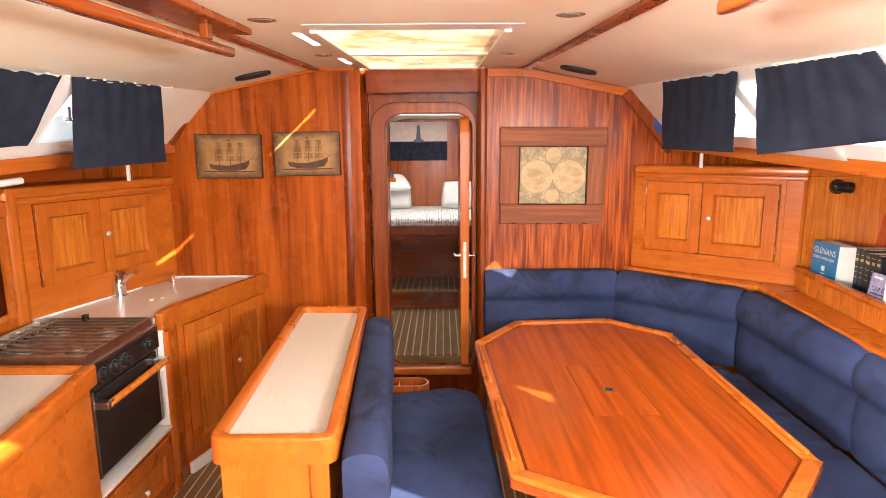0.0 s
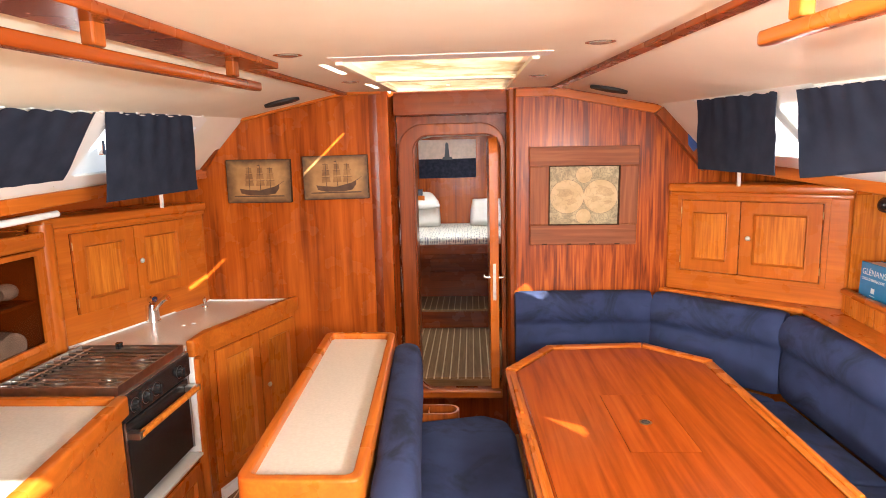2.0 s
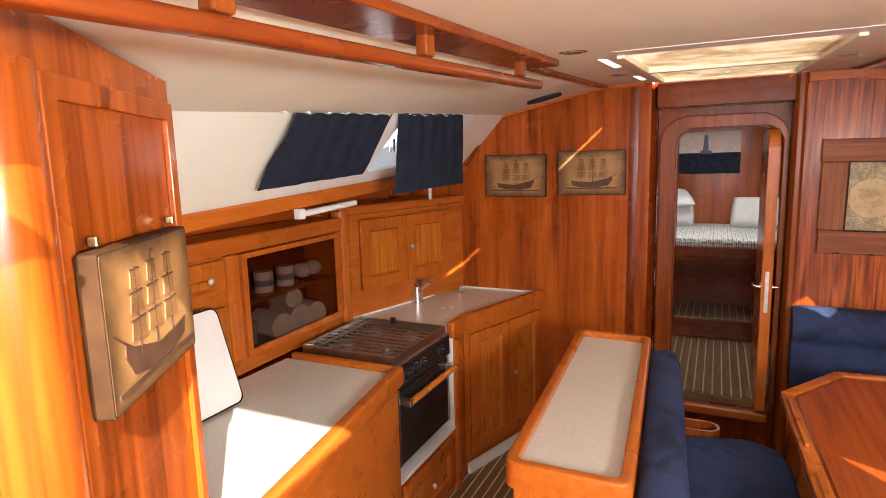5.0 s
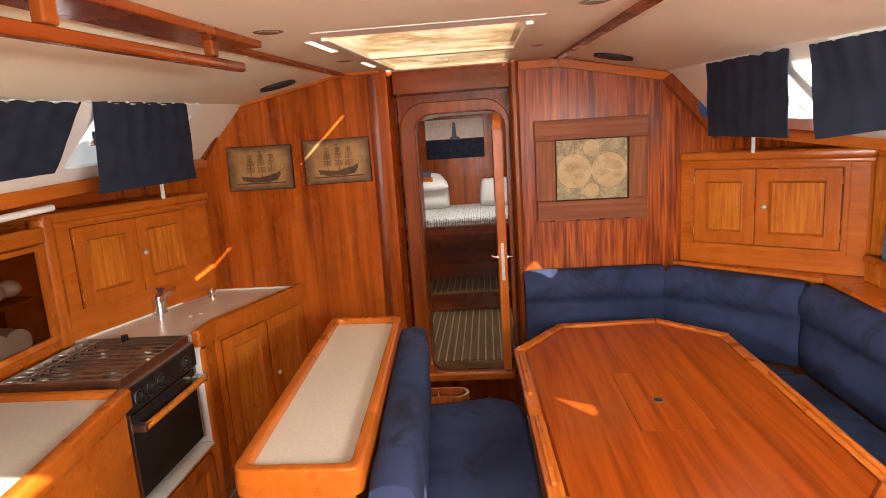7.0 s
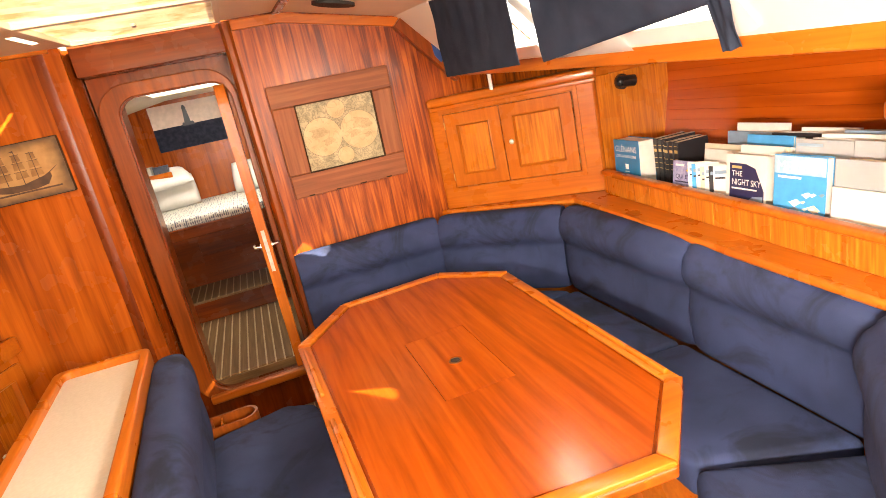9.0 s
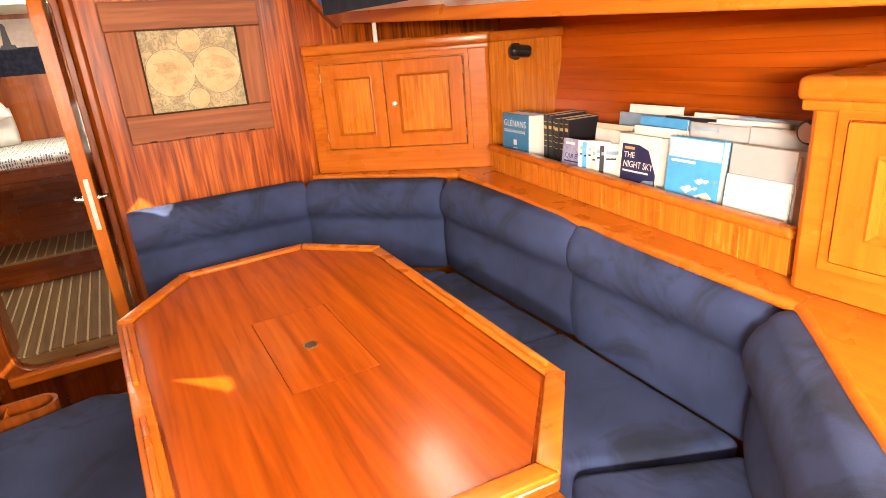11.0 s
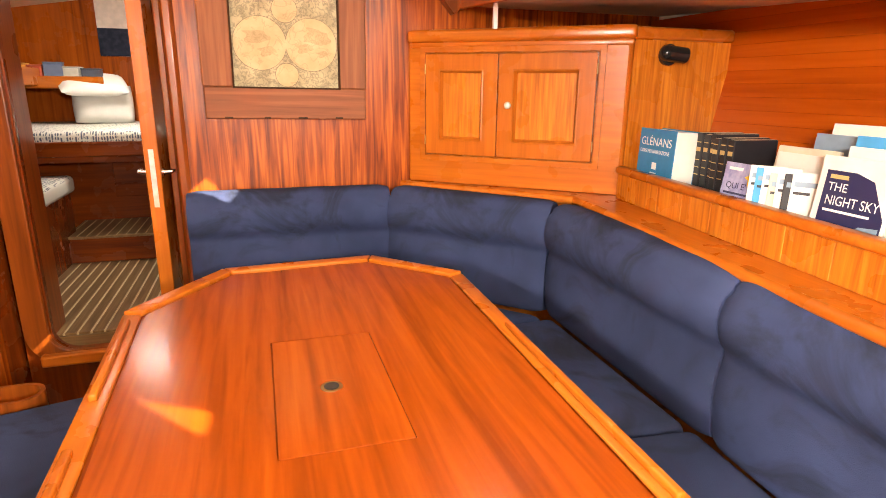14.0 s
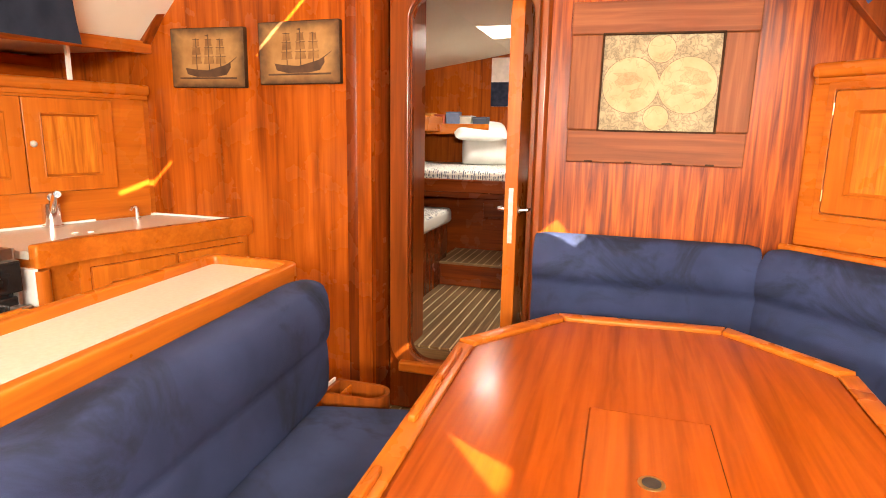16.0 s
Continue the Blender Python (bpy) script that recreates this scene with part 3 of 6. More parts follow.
def pattern(name):
    """White ticking with rows of small blue leaves."""
    m, n, l, b = nodes_of(name)
    tc = n.new("ShaderNodeTexCoord")
    mp = n.new("ShaderNodeMapping")
    mp.inputs["Scale"].default_value = (36, 36, 36)
    vo = n.new("ShaderNodeTexVoronoi")
    vo.inputs["Scale"].default_value = 1.0
    vo.inputs["Randomness"].default_value = 0.45
    wv = n.new("ShaderNodeTexWave")
    wv.bands_direction = "X"
    wv.inputs["Scale"].default_value, wv.inputs["Distortion"].default_value = 0.55, 1.2
    l.new(tc.outputs["Object"], mp.inputs[0])
    l.new(mp.outputs[0], vo.inputs[0])
    l.new(mp.outputs[0], wv.inputs[0])
    mt = n.new("ShaderNodeMath")
    mt.operation = "MULTIPLY"
    r1 = ramp(n, ((0.44, (1, 1, 1)), (0.52, (0, 0, 0))))
    r2 = ramp(n, ((0.25, (0, 0, 0)), (0.38, (1, 1, 1))))
    l.new(vo.outputs[0], r1.inputs[0])
    l.new(wv.outputs[0], r2.inputs[0])
    l.new(r1.outputs[0], mt.inputs[0])
    l.new(r2.outputs[0], mt.inputs[1])
    r3 = ramp(n, ((0.0, (0.72, 0.7, 0.64)), (1.0, (0.1, 0.12, 0.17))))
    l.new(mt.outputs[0], r3.inputs[0])
    l.new(r3.outputs[0], b.inputs["Base Color"])
    b.inputs["Roughness"].default_value = 0.9
    return m


TICKING = pattern("leaf_patterned_ticking")


def pillowy(w, d, h, seed, puff=1.0):
    """A stuffed cushion, fat in the middle and pinched at its corners."""
    bm = bmesh.new()
    bmesh.ops.create_grid(bm, x_segments=14, y_segments=14, size=0.5)
    rnd = random.Random(seed)
    ph = [rnd.uniform(0, 6) for _ in range(4)]
    top = list(bm.verts)
    low = {}
    for v in top:
        x, y = v.co.x, v.co.y
        e = max(0.0, (1 - (2 * x) ** 4) * (1 - (2 * y) ** 4)) ** 0.5
        z = 0.5 * e * puff * (1 + 0.08 * math.sin(9 * x + ph[0]) * math.sin(8 * y + ph[1]))
        low[v] = (x, y, -z)
        v.co = (x * w * (1 - 0.04 * (2 * y) ** 2), y * d * (1 - 0.04 * (2 * x) ** 2), z * h)
    under = {v: bm.verts.new((v.co.x, v.co.y, low[v][2] * h)) for v in top}
    for f in list(bm.faces):
        bm.faces.new([under[v] for v in reversed(f.verts)])
    bmesh.ops.remove_doubles(bm, verts=bm.verts, dist=0.0005)
    return bm


berth = thing("berth", Matrix.Translation((-0.12, 5.2, 0)), "raised mahogany bow berth with panelled front and drawer", "berth")
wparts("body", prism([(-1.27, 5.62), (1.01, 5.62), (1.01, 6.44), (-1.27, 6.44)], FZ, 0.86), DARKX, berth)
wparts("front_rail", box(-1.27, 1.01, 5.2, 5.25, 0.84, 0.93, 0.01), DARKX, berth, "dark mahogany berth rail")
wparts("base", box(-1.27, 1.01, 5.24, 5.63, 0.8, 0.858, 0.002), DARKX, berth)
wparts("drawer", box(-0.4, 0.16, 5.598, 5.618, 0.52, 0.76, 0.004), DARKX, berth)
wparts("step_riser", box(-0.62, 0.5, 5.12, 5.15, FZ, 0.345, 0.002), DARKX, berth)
wparts("step", box(-0.62, 0.5, 5.1, 5.62, 0.345, 0.362, 0.003), TEAK, berth, "teak and holly step tread")
mattress = thing("mattress", Matrix.Translation((-0.12, 5.9, 0.86)), "leaf-patterned mattress on the bow berth", "mattress")
shade(part("mattress_body", box(-1.1, 1.1, -0.63, 0.54, 0, 0.13, 0.035, 4), TICKING, mattress))
for nm, x, y, z, rx, rz, w, d, h, lab in (("pillow", -0.52, 6.15, 1.13, 66, 12, 0.4, 0.3, 0.17, "white cotton pillow leaning on the berth"), ("pillow", -0.56, 6.1, 1.27, 20, 18, 0.44, 0.34, 0.1, "rumpled white pillow on top of another"), ("pillow", 0.22, 6.15, 1.13, 68, -14, 0.46, 0.3, 0.16, "white cotton pillow leaning on the berth")):
    p = tagged(link_mesh(nm, pillowy(w, d, h, int(100 * x)), CLOTH), lab, "pillow")
    p.matrix_world = pose(x, y, z, rx, 0, rz)
    shade(p, 80)
seat = thing("side_seat", Matrix.Translation((-0.83, 4.9, FZ - 0.0)), "low mahogany seat with a leaf-patterned cushion", "seat")
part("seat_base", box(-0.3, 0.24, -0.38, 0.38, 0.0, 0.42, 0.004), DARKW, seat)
shade(part("seat_cushion", box(-0.3, 0.27, -0.4, 0.4, 0.422, 0.53, 0.03, 4), TICKING, seat))
shelf = thing("wall_shelf", Matrix.Translation((-1.1, 5.2, 1.3)), "mahogany shelf with a raised lip along the cabin side", "shelf")
part("board", box(-0.18, 0.2, -1.2, 1.2, 0, 0.02, 0.002), WY, shelf)
part("lip", box(0.2, 0.22, -1.2, 1.2, -0.04, 0.08, 0.006), WY, shelf)
bow_shelf = thing("wall_shelf", Matrix.Translation((-0.87, 6.2, 1.27)), "mahogany shelf with a raised lip across the bow corner", "shelf")
part("board", box(-0.4, 0.38, -0.18, 0.24, 0, 0.02, 0.002), WX, bow_shelf)
part("lip", box(-0.4, 0.4, -0.2, -0.18, -0.03, 0.055, 0.006), WX, bow_shelf)
for i, (x, w, h, c) in enumerate(((-1.02, 0.1, 0.11, (0.7, 0.3, 0.06)), (-0.91, 0.09, 0.1, (0.55, 0.1, 0.05)), (-0.8, 0.12, 0.12, (0.1, 0.13, 0.22)), (-0.68, 0.1, 0.09, (0.5, 0.48, 0.42)), (-0.56, 0.12, 0.08, (0.06, 0.07, 0.1)))):
    b = thing("small_box", pose(x, 6.12, 1.291, 0, 0, 8 * (i % 3 - 1)), "small coloured carton on the cabin shelf", "box")
    part("carton", box(-w / 2, w / 2, -0.05, 0.05, 0, h, 0.004), solid("carton", c, 0.5), b)
    part("lid", box(-w / 2 - 0.002, w / 2 + 0.002, -0.052, 0.052, h + 0.0005, h + 0.012, 0.002), solid("carton_lid", tuple(v * 0.8 for v in c), 0.5), b)
poster = thing("lighthouse_print", Matrix.Translation((-0.246, 6.445, 1.69)), "unframed colour print of a lighthouse in a dark sea", "picture")
part("sheet", box(-0.31, 0.31, -0.008, 0.0, -0.205, 0.205, 0.001), solid("print_sky", (0.68, 0.55, 0.48), 0.7), poster, "pale pinkish sky")
part("sea", box(-0.31, 0.31, -0.0105, -0.0085, -0.205, 0.0, 0), plain("print_sea", (0.012, 0.015, 0.03), (0.03, 0.035, 0.06), 0.75, 0, 30, 0, 200, 0, 0.2), poster, "dark blue sea")
lh = slab([(-0.03, 0.02), (0.025, 0.02), (0.014, 0.14), (0.018, 0.145), (0.004, 0.175), (-0.012, 0.175), (-0.022, 0.145), (-0.018, 0.14)], -0.012, -0.0095)
slab([(-0.06, -0.01), (0.06, -0.01), (0.045, 0.022), (-0.045, 0.022)], -0.0125, -0.0095, 0, lh)
part("lighthouse", lh, solid("print_tower", (0.04, 0.045, 0.06), 0.4), poster, "dark lighthouse tower on a rock")
# the open door leaf, its free edge at the bulkhead
leaf = thing("door_leaf", Matrix.Translation((0.15, DOOR_Y - 0.14, 0.18)), "open mahogany cabin door with its edge to the saloon", "door")
bm = slab([(0.0, 0.0), (0.56, 0.0), (0.56, 1.62)] + [(0.1 - 0.1 * math.sin(radians(a)), 1.54 + 0.1 * math.cos(radians(a))) for a in range(0, 91, 15)], -0.028, 0.028, 0.006)
bm.transform(Matrix.Rotation(radians(90), 4, "Z"))
part("leaf", bm, WZ, leaf)
part("lock_plate", box(-0.01, 0.01, -0.0022, 0.002, 0.6, 0.84, 0.0005), PEWTER, leaf, "brushed steel lock plate")
for s in (-1, 1):
    bm = tube([(s * 0.028, 0.05, 0.74), (s * 0.05, 0.05, 0.74), (s * 0.062, 0.052, 0.742), (s * 0.066, 0.07, 0.743), (s * 0.066, 0.13, 0.74)], 0.008)
    rod((s * 0.026, 0.05, 0.74), (s * 0.034, 0.05, 0.74), 0.02, bm=bm)
    shade(part("lever_handle", bm, CHROME, leaf, "chrome lever handle"))

# ---- cabinets ----


def panel_door(parent, u0, u1, v0, v1, knob=None, hinge=None, name="door", y=0.0):
    """A framed cabinet door with a raised field, in the frame of its cabinet."""
    s = min(0.062, (u1 - u0) * 0.24)
    k = 1
    d = part(name, ring(rounded(u0, u1, v0, v1, 0.004, k), rounded(u0 + s, u1 - s, v0 + s, v1 - s, 0.003, k), y - 0.02, y - 0.002, 0.003), WZ, parent)
    bm = bmesh.new()
    o, q = rounded(u0 + s - 0.001, u1 - s + 0.001, v0 + s - 0.001, v1 - s + 0.001, 0.002, k), rounded(u0 + s + 0.016, u1 - s - 0.016, v0 + s + 0.016, v1 - s - 0.016, 0.002, k)
    mid = rounded(u0 + s + 0.005, u1 - s - 0.005, v0 + s + 0.005, v1 - s - 0.005, 0.002, k)
    loops = [[bm.verts.new((p[0], yy, p[1])) for p in ln] for ln, yy in ((o, y - 0.0215), (mid, y - 0.0235), (q, y - 0.0045))]
    for a_, b_ in zip(loops, loops[1:]):
        for n in range(len(o)):
            m = (n + 1) % len(o)
            bm.faces.new((a_[n], a_[m], b_[m], b_[n]))
    part("inner_moulding", bm, MOULD, d)
    # Thin dark ring: the shade in the door gap, put in as colour.
    part("shadow_gap", ring(rounded(u0 - 0.002, u1 + 0.002, v0 - 0.002, v1 + 0.002, 0.002, 1), rounded(u0 + 0.004, u1 - 0.004, v0 + 0.004, v1 - 0.004, 0.002, 1), y - 0.005, y - 0.0015), DARKW, d, "narrow dark ring standing in for the shade round the door")
    part("field", box(u0 + s, u1 - s, y - 0.006, y - 0.0025, v0 + s, v1 - s, 0), PANEL, d)
    if knob:
        bm = rod((knob[0], y - 0.02, knob[1]), (knob[0], y - 0.028, knob[1]), 0.006)
        ball((knob[0], y - 0.034, knob[1]), 0.015, (1, 0.7, 1), bm=bm)
        shade(part("knob", bm, PEWTER, d, "small round metal push knob"))
    if hinge is not None:
        for v in (v0 + 0.06, v1 - 0.06):
            part("hinge", rod((hinge, y - 0.02, v - 0.02), (hinge, y - 0.02, v + 0.02), 0.0026, 8), BRASS, d, "small brass hinge")
    return d


def cap_mould(parent, u0, u1, z, depth=0.1, name="cornice"):
    bm = box(u0, u1, -0.034, depth, z, z + 0.052, 0.016, 4)
    box(u0 + 0.008, u1 - 0.008, -0.02, depth, z - 0.022, z + 0.002, 0.006, 3, bm)
    return shade(part(name, bm, WX, parent))


# starboard forward locker
A, B = (1.262, 3.705), (1.945, 3.138)
mR = along(A, B)
LR = math.dist(A, B)
lock = thing("corner_locker", mR, "two-door varnished mahogany corner locker above the settee", "locker", "corner lockers")
wparts("body", prism([A, B, (2.42, 3.138), (2.42, BULK - 0.003), (1.235, BULK - 0.003)], 0.862, 1.46), PANEL, lock)
part("face_frame", ring(rounded(-0.03, LR + 0.004, 0.862, 1.455, 0.002, 1), rounded(0.05, LR - 0.103, 0.985, 1.415, 0.002, 1), -0.014, -0.001, 0.002), WX, lock)
part("door_surround", ring(rounded(0.024, LR - 0.077, 0.96, 1.44, 0.002, 1), rounded(0.047, LR - 0.1, 0.982, 1.418, 0.002, 1), -0.0225, -0.0135, 0.004), WX, lock)
panel_door(lock, 0.055, 0.379, 0.99, 1.41, None, 0.052, y=-0.012)
panel_door(lock, 0.384, LR - 0.108, 0.99, 1.41, (0.43, 1.205), LR - 0.105, y=-0.012)
shade(part("corner_post", rod((LR - 0.004, 0.012, 0.862), (LR - 0.004, 0.012, 1.46), 0.024, 16), WZ, lock))
cap_mould(lock, -0.035, LR + 0.03, 1.458, 0.3)
wparts("side_cap", box(1.95, 2.42, 3.118, 3.2, 1.458, 1.505, 0.012, 3), WX, lock)
lamp = thing("reading_lamp", Matrix.Translation((2.12, 3.137, 1.405)), "black swivel reading lamp on the locker side", "lamp", "reading lamps")


def reading_lamp(e):
    bm = rod((0, 0, 0), (0, -0.016, 0), 0.04, 20)
    shade(part("base", bm, BLACK, e))
    bm = rod((-0.035, -0.045, 0.004), (0.045, -0.05, -0.004), 0.03, 18)
    ball((-0.035, -0.045, 0.004), 0.03, bm=bm)
    shade(part("head", bm, BLACK, e))
    part("lens", rod((0.0455, -0.05, -0.004), (0.047, -0.05, -0.004), 0.024, 18), STEEL, e)


reading_lamp(lamp)

# starboard after locker, facing inboard
A2, B2 = (1.655, 1.39), (1.675, 0.5)
m2 = along(A2, B2)
lock2 = thing("corner_locker", m2, "varnished mahogany locker with a framed door above the shelf end", "locker", "corner lockers")
wparts("body", prism([A2, B2, (2.3, 0.5), (2.3, 1.39)], 0.862, 1.3), PANEL, lock2)
part("face_frame", ring(rounded(0.0, 0.88, 0.864, 1.298, 0.002, 1), rounded(0.075, 0.82, 0.955, 1.262, 0.002, 1), -0.014, -0.001, 0.002), WX, lock2)
part("door_surround", ring(rounded(0.048, 0.847, 0.93, 1.285, 0.002, 1), rounded(0.07, 0.825, 0.95, 1.267, 0.002, 1), -0.0225, -0.0135, 0.004), WX, lock2)
panel_door(lock2, 0.075, 0.44, 0.955, 1.262, None, y=-0.012)
panel_door(lock2, 0.445, 0.82, 0.955, 1.262, (0.48, 1.1), y=-0.012)
shade(part("corner_post", rod((0.006, 0.012, 0.864), (0.006, 0.012, 1.3), 0.024, 16), WZ, lock2))
cap_mould(lock2, -0.04, 0.9, 1.3, 0.5)
lamp2 = thing("reading_lamp", pose(1.76, 1.392, 1.22, 0, 0, 180), "black swivel reading lamp on the locker end", "lamp", "reading lamps")
reading_lamp(lamp2)

# shelf behind the settee
cap = thing("settee_shelf", Matrix.Translation((1.7, 2.2, 0.862)), "varnished mahogany shelf with a raised book rail behind the settee", "shelf")
for poly in ([(1.27, 3.70), (1.19, 3.712), (1.765, 3.145), (1.95, 3.135)], [(1.95, 3.133), (1.765, 3.143), (1.585, 1.337), (2.3, 1.337), (2.33, 3.133)], [(1.585, 1.335), (1.02, 0.78), (1.02, 0.3), (2.3, 0.3), (2.3, 1.335)]):
    wparts("top", prism(poly, 0.832, 0.86), WY, cap)
for a_, b_ in (((1.19, 3.712), (1.765, 3.145)), ((1.765, 3.145), (1.585, 1.335)), ((1.585, 1.335), (1.02, 0.78))):
    shade(wparts("nosing", rod((*a_, 0.8445), (*b_, 0.8445), 0.0165, 14), WY, cap, "rounded front edge"))
mf = along((1.925, 3.075), (1.715, 1.44))
for k in range(11):
    bm = box(k * 0.15, k * 0.15 + 0.1492, -0.018, 0.012, 0.861, 0.961, 0.0015, 1)
    bm.transform(mf)
    wparts("rail_board", bm, PANEL, cap)
bm = box(-0.01, 1.655, -0.03, 0.018, 0.955, 0.985, 0.013, 4)
bm.transform(mf)
shade(wparts("rail_cap", bm, WX, cap))
back = thing("corner_settee", Matrix.Translation((1.7, 2.2, 0)), "varnished mahogany base and backboard of the settee", "settee")
wparts("backboard", prism([(1.24, 3.70), (1.79, 3.16), (1.69, 1.33), (1.1, 0.75), (1.16, 0.7), (1.75, 1.28), (1.85, 3.2), (1.30, 3.73)], SOLE + 0.02, 0.828, 0), WY, back)
wparts("plinth", prism([(0.3, 3.18), (1.2, 3.1), (1.22, 1.7), (1.0, 1.35), (0.9, 0.9), (1.06, 0.8), (1.68, 1.34), (1.76, 3.12), (1.22, 3.68), (0.3, 3.72)], SOLE, 0.27, 0.003), WX, back)


def back_cushion(name, a, b, z0, z1, thick=0.12, lean=0.03, seed=1, label="", group="settee back cushions", head=0.62, puff=1.0):
    """An upholstered back: a fat rolled head over a flatter lower pad, from a to b."""
    m = along(a, b)
    ln = math.dist(a, b)
    rnd = random.Random(seed)
    h = z1 - z0
    prof = []
    for i in range(25):     # front, upwards
        t = i / 24
        bulge = puff * (0.02 * math.sin(math.pi * min(1, t / head)) ** 0.6 if t < head else 0.042 * max(0.0, math.sin(math.pi * (t - head) / (1 - head))) ** 0.55)
        prof.append((-thick * 0.5 - bulge + lean * t, z0 + h * (0.03 + 0.9 * t)))
    for i in range(1, 8):   # over the top
        an = math.pi * i / 8
        prof.append((lean - thick * 0.5 * math.cos(an), z0 + h * 0.93 + h * 0.07 * math.sin(an)))
    prof += [(thick * 0.5 + lean, z0 + h * 0.9), (thick * 0.5, z0 + h * 0.45), (thick * 0.5, z0 + h * 0.03), (0.0, z0)]
    bm = bmesh.new()
    n, cols = len(prof), 26
    cy, cz = 0.0, z0 + h / 2
    rows = []
    for j in range(cols + 1):
        s = j / cols
        e = 2 * abs(s - 0.5)
        k = 1 - 0.16 * puff * max(0, (e - 0.86) / 0.14) ** 2.2
        kz = 1 - 0.035 * max(0, (e - 0.86) / 0.14) ** 2
        row = []
        for y, z in prof:
            w = 0.004 * noise.noise(Vector((s * ln * 7 + seed, z * 9, y * 6)))
            row.append(bm.verts.new((s * ln, cy + (y - cy) * k - w, cz + (z - cz) * kz + w * 0.5)))
        rows.append(row)
    for r0, r1 in zip(rows, rows[1:]):
        for i in range(n):
            bm.faces.new((r0[i], r0[(i + 1) % n], r1[(i + 1) % n], r1[i]))
    bm.faces.new(rows[0][::-1]), bm.faces.new(rows[-1])
    ob = tagged(link_mesh(name, bm, BLUE), label or "blue suede back cushion with a rolled head", "cushion", group)
    ob.matrix_world = m
    return shade(ob, 60)


back_cushion("back_cushion", (0.275, 3.665), (1.115, 3.665), 0.39, 0.85, 0.12, 0.02, 1)
back_cushion("back_cushion", (1.14, 3.645), (1.655, 3.12), 0.39, 0.85, 0.12, 0.02, 2)
back_cushion("back_cushion", (1.69, 3.09), (1.685, 2.16), 0.39, 0.85, 0.12, 0.0, 3)
back_cushion("back_cushion", (1.685, 2.15), (1.655, 1.385), 0.39, 0.85, 0.12, 0.0, 4)
back_cushion("back_cushion", (1.58, 1.34), (1.05, 0.83), 0.39, 0.85, 0.14, 0.0, 5)


def seat_cushion(name, poly, z0, z1, seed, label, group):
    bm = prism(poly, z0, z1, 0.032, 4)
    bmesh.ops.triangulate(bm, faces=[f for f in bm.faces if len(f.verts) > 4])
    ob = tagged(link_mesh(name, bm, BLUE), label, "cushion", group)
    return shade(ob, 50)


G = "settee seat cushions"
seat_cushion("seat_cushion", [(0.28, 3.2), (1.0, 3.18), (1.1, 3.6), (0.28, 3.61)], 0.27, 0.40, 1, "blue suede seat cushion along the bulkhead", G)
seat_cushion("seat_cushion", [(1.01, 3.17), (1.18, 3.02), (1.62, 3.06), (1.12, 3.59)], 0.27, 0.40, 2, "blue suede corner seat cushion", G)
seat_cushion("seat_cushion", [(1.19, 3.01), (1.18, 2.28), (1.635, 2.235), (1.64, 3.045)], 0.27, 0.40, 3, "blue suede seat cushion along the cabin side", G)
seat_cushion("seat_cushion", [(1.18, 2.27), (1.15, 1.63), (1.61, 1.445), (1.635, 2.225)], 0.27, 0.405, 4, "blue suede seat cushion along the cabin side", G)
seat_cushion("seat_cushion", [(1.145, 1.615), (0.86, 1.2), (1.06, 0.93), (1.58, 1.41)], 0.27, 0.405, 5, "blue suede seat cushion at the after end", G)

# ---- saloon table ----
TP = [(0.165, 2.875), (0.208, 1.638), (0.505, 1.45), (0.945, 1.415), (1.208, 1.705), (1.236, 2.985), (0.96, 3.275), (0.42, 3.242)]
TZ = 0.637
table = thing("saloon_table", Matrix.Translation((0.69, 2.3, 0)), "glossy octagonal mahogany saloon table with a raised rim and centre lid", "table")
tc_ = Vector((0.69, 2.33))


def inset(poly, d):
    out = []
    n = len(poly)
    for i in range(n):
        p0, p1, p2 = (Vector(poly[(i + k) % n]) for k in (-1, 0, 1))
        a, b = (p1 - p0).normalized(), (p2 - p1).normalized()
        na, nb = Vector((-a.y, a.x)), Vector((-b.y, b.x))
        q = (na + nb).normalized()
        out.append(tuple(p1 + q * (d / max(0.2, q.dot(na)))))
    return out


wparts("tabletop", prism(TP, TZ - 0.045, TZ - 0.012, 0.008, 3), TABLE, table)
IN = inset(TP, 0.062)
lid = [(0.57, 2.045), (0.825, 2.05), (0.815, 2.56), (0.565, 2.56)]
gap = 0.004
x0, x1, y0, y1 = 0.567, 0.823, 2.045, 2.56
tb = prism([IN[0], IN[1], IN[2], (x0, IN[2][1]), (x0, IN[7][1] + 0.003), IN[7]], TZ - 0.012, TZ - 0.004)
prism([(x0, IN[2][1]), (x1, IN[3][1] + 0.001), (x1, y0), (x0, y0)], TZ - 0.012, TZ - 0.004, bm=tb)
prism([(x0, y1), (x1, y1), (x1, IN[6][1] - 0.002), (x0, IN[7][1] + 0.003)], TZ - 0.012, TZ - 0.004, bm=tb)
prism([(x1, IN[3][1] + 0.001), IN[3], IN[4], IN[5], IN[6], (x1, IN[6][1] - 0.002)], TZ - 0.012, TZ - 0.004, bm=tb)
wparts("surface", tb, TABLE, table)
lid = [(x0 + 0.0025, y0 + 0.0025), (x1 - 0.001, y0 + 0.0025), (x1 - 0.001, y1 - 0.001), (x0 + 0.0025, y1 - 0.001)]
lidm = wparts("centre_lid", prism(lid, TZ - 0.012, TZ - 0.0042, 0.0006, 1), TABLE, table, "flush rectangular lid with a finger hole")
bm = rod((0, 0, 0), (0, 0, 0.002), 0.024, 20)
bm.transform(Matrix.Translation((0.691, 2.286, TZ - 0.0048)))
wparts("hole_rim", bm, BRASS, lidm)
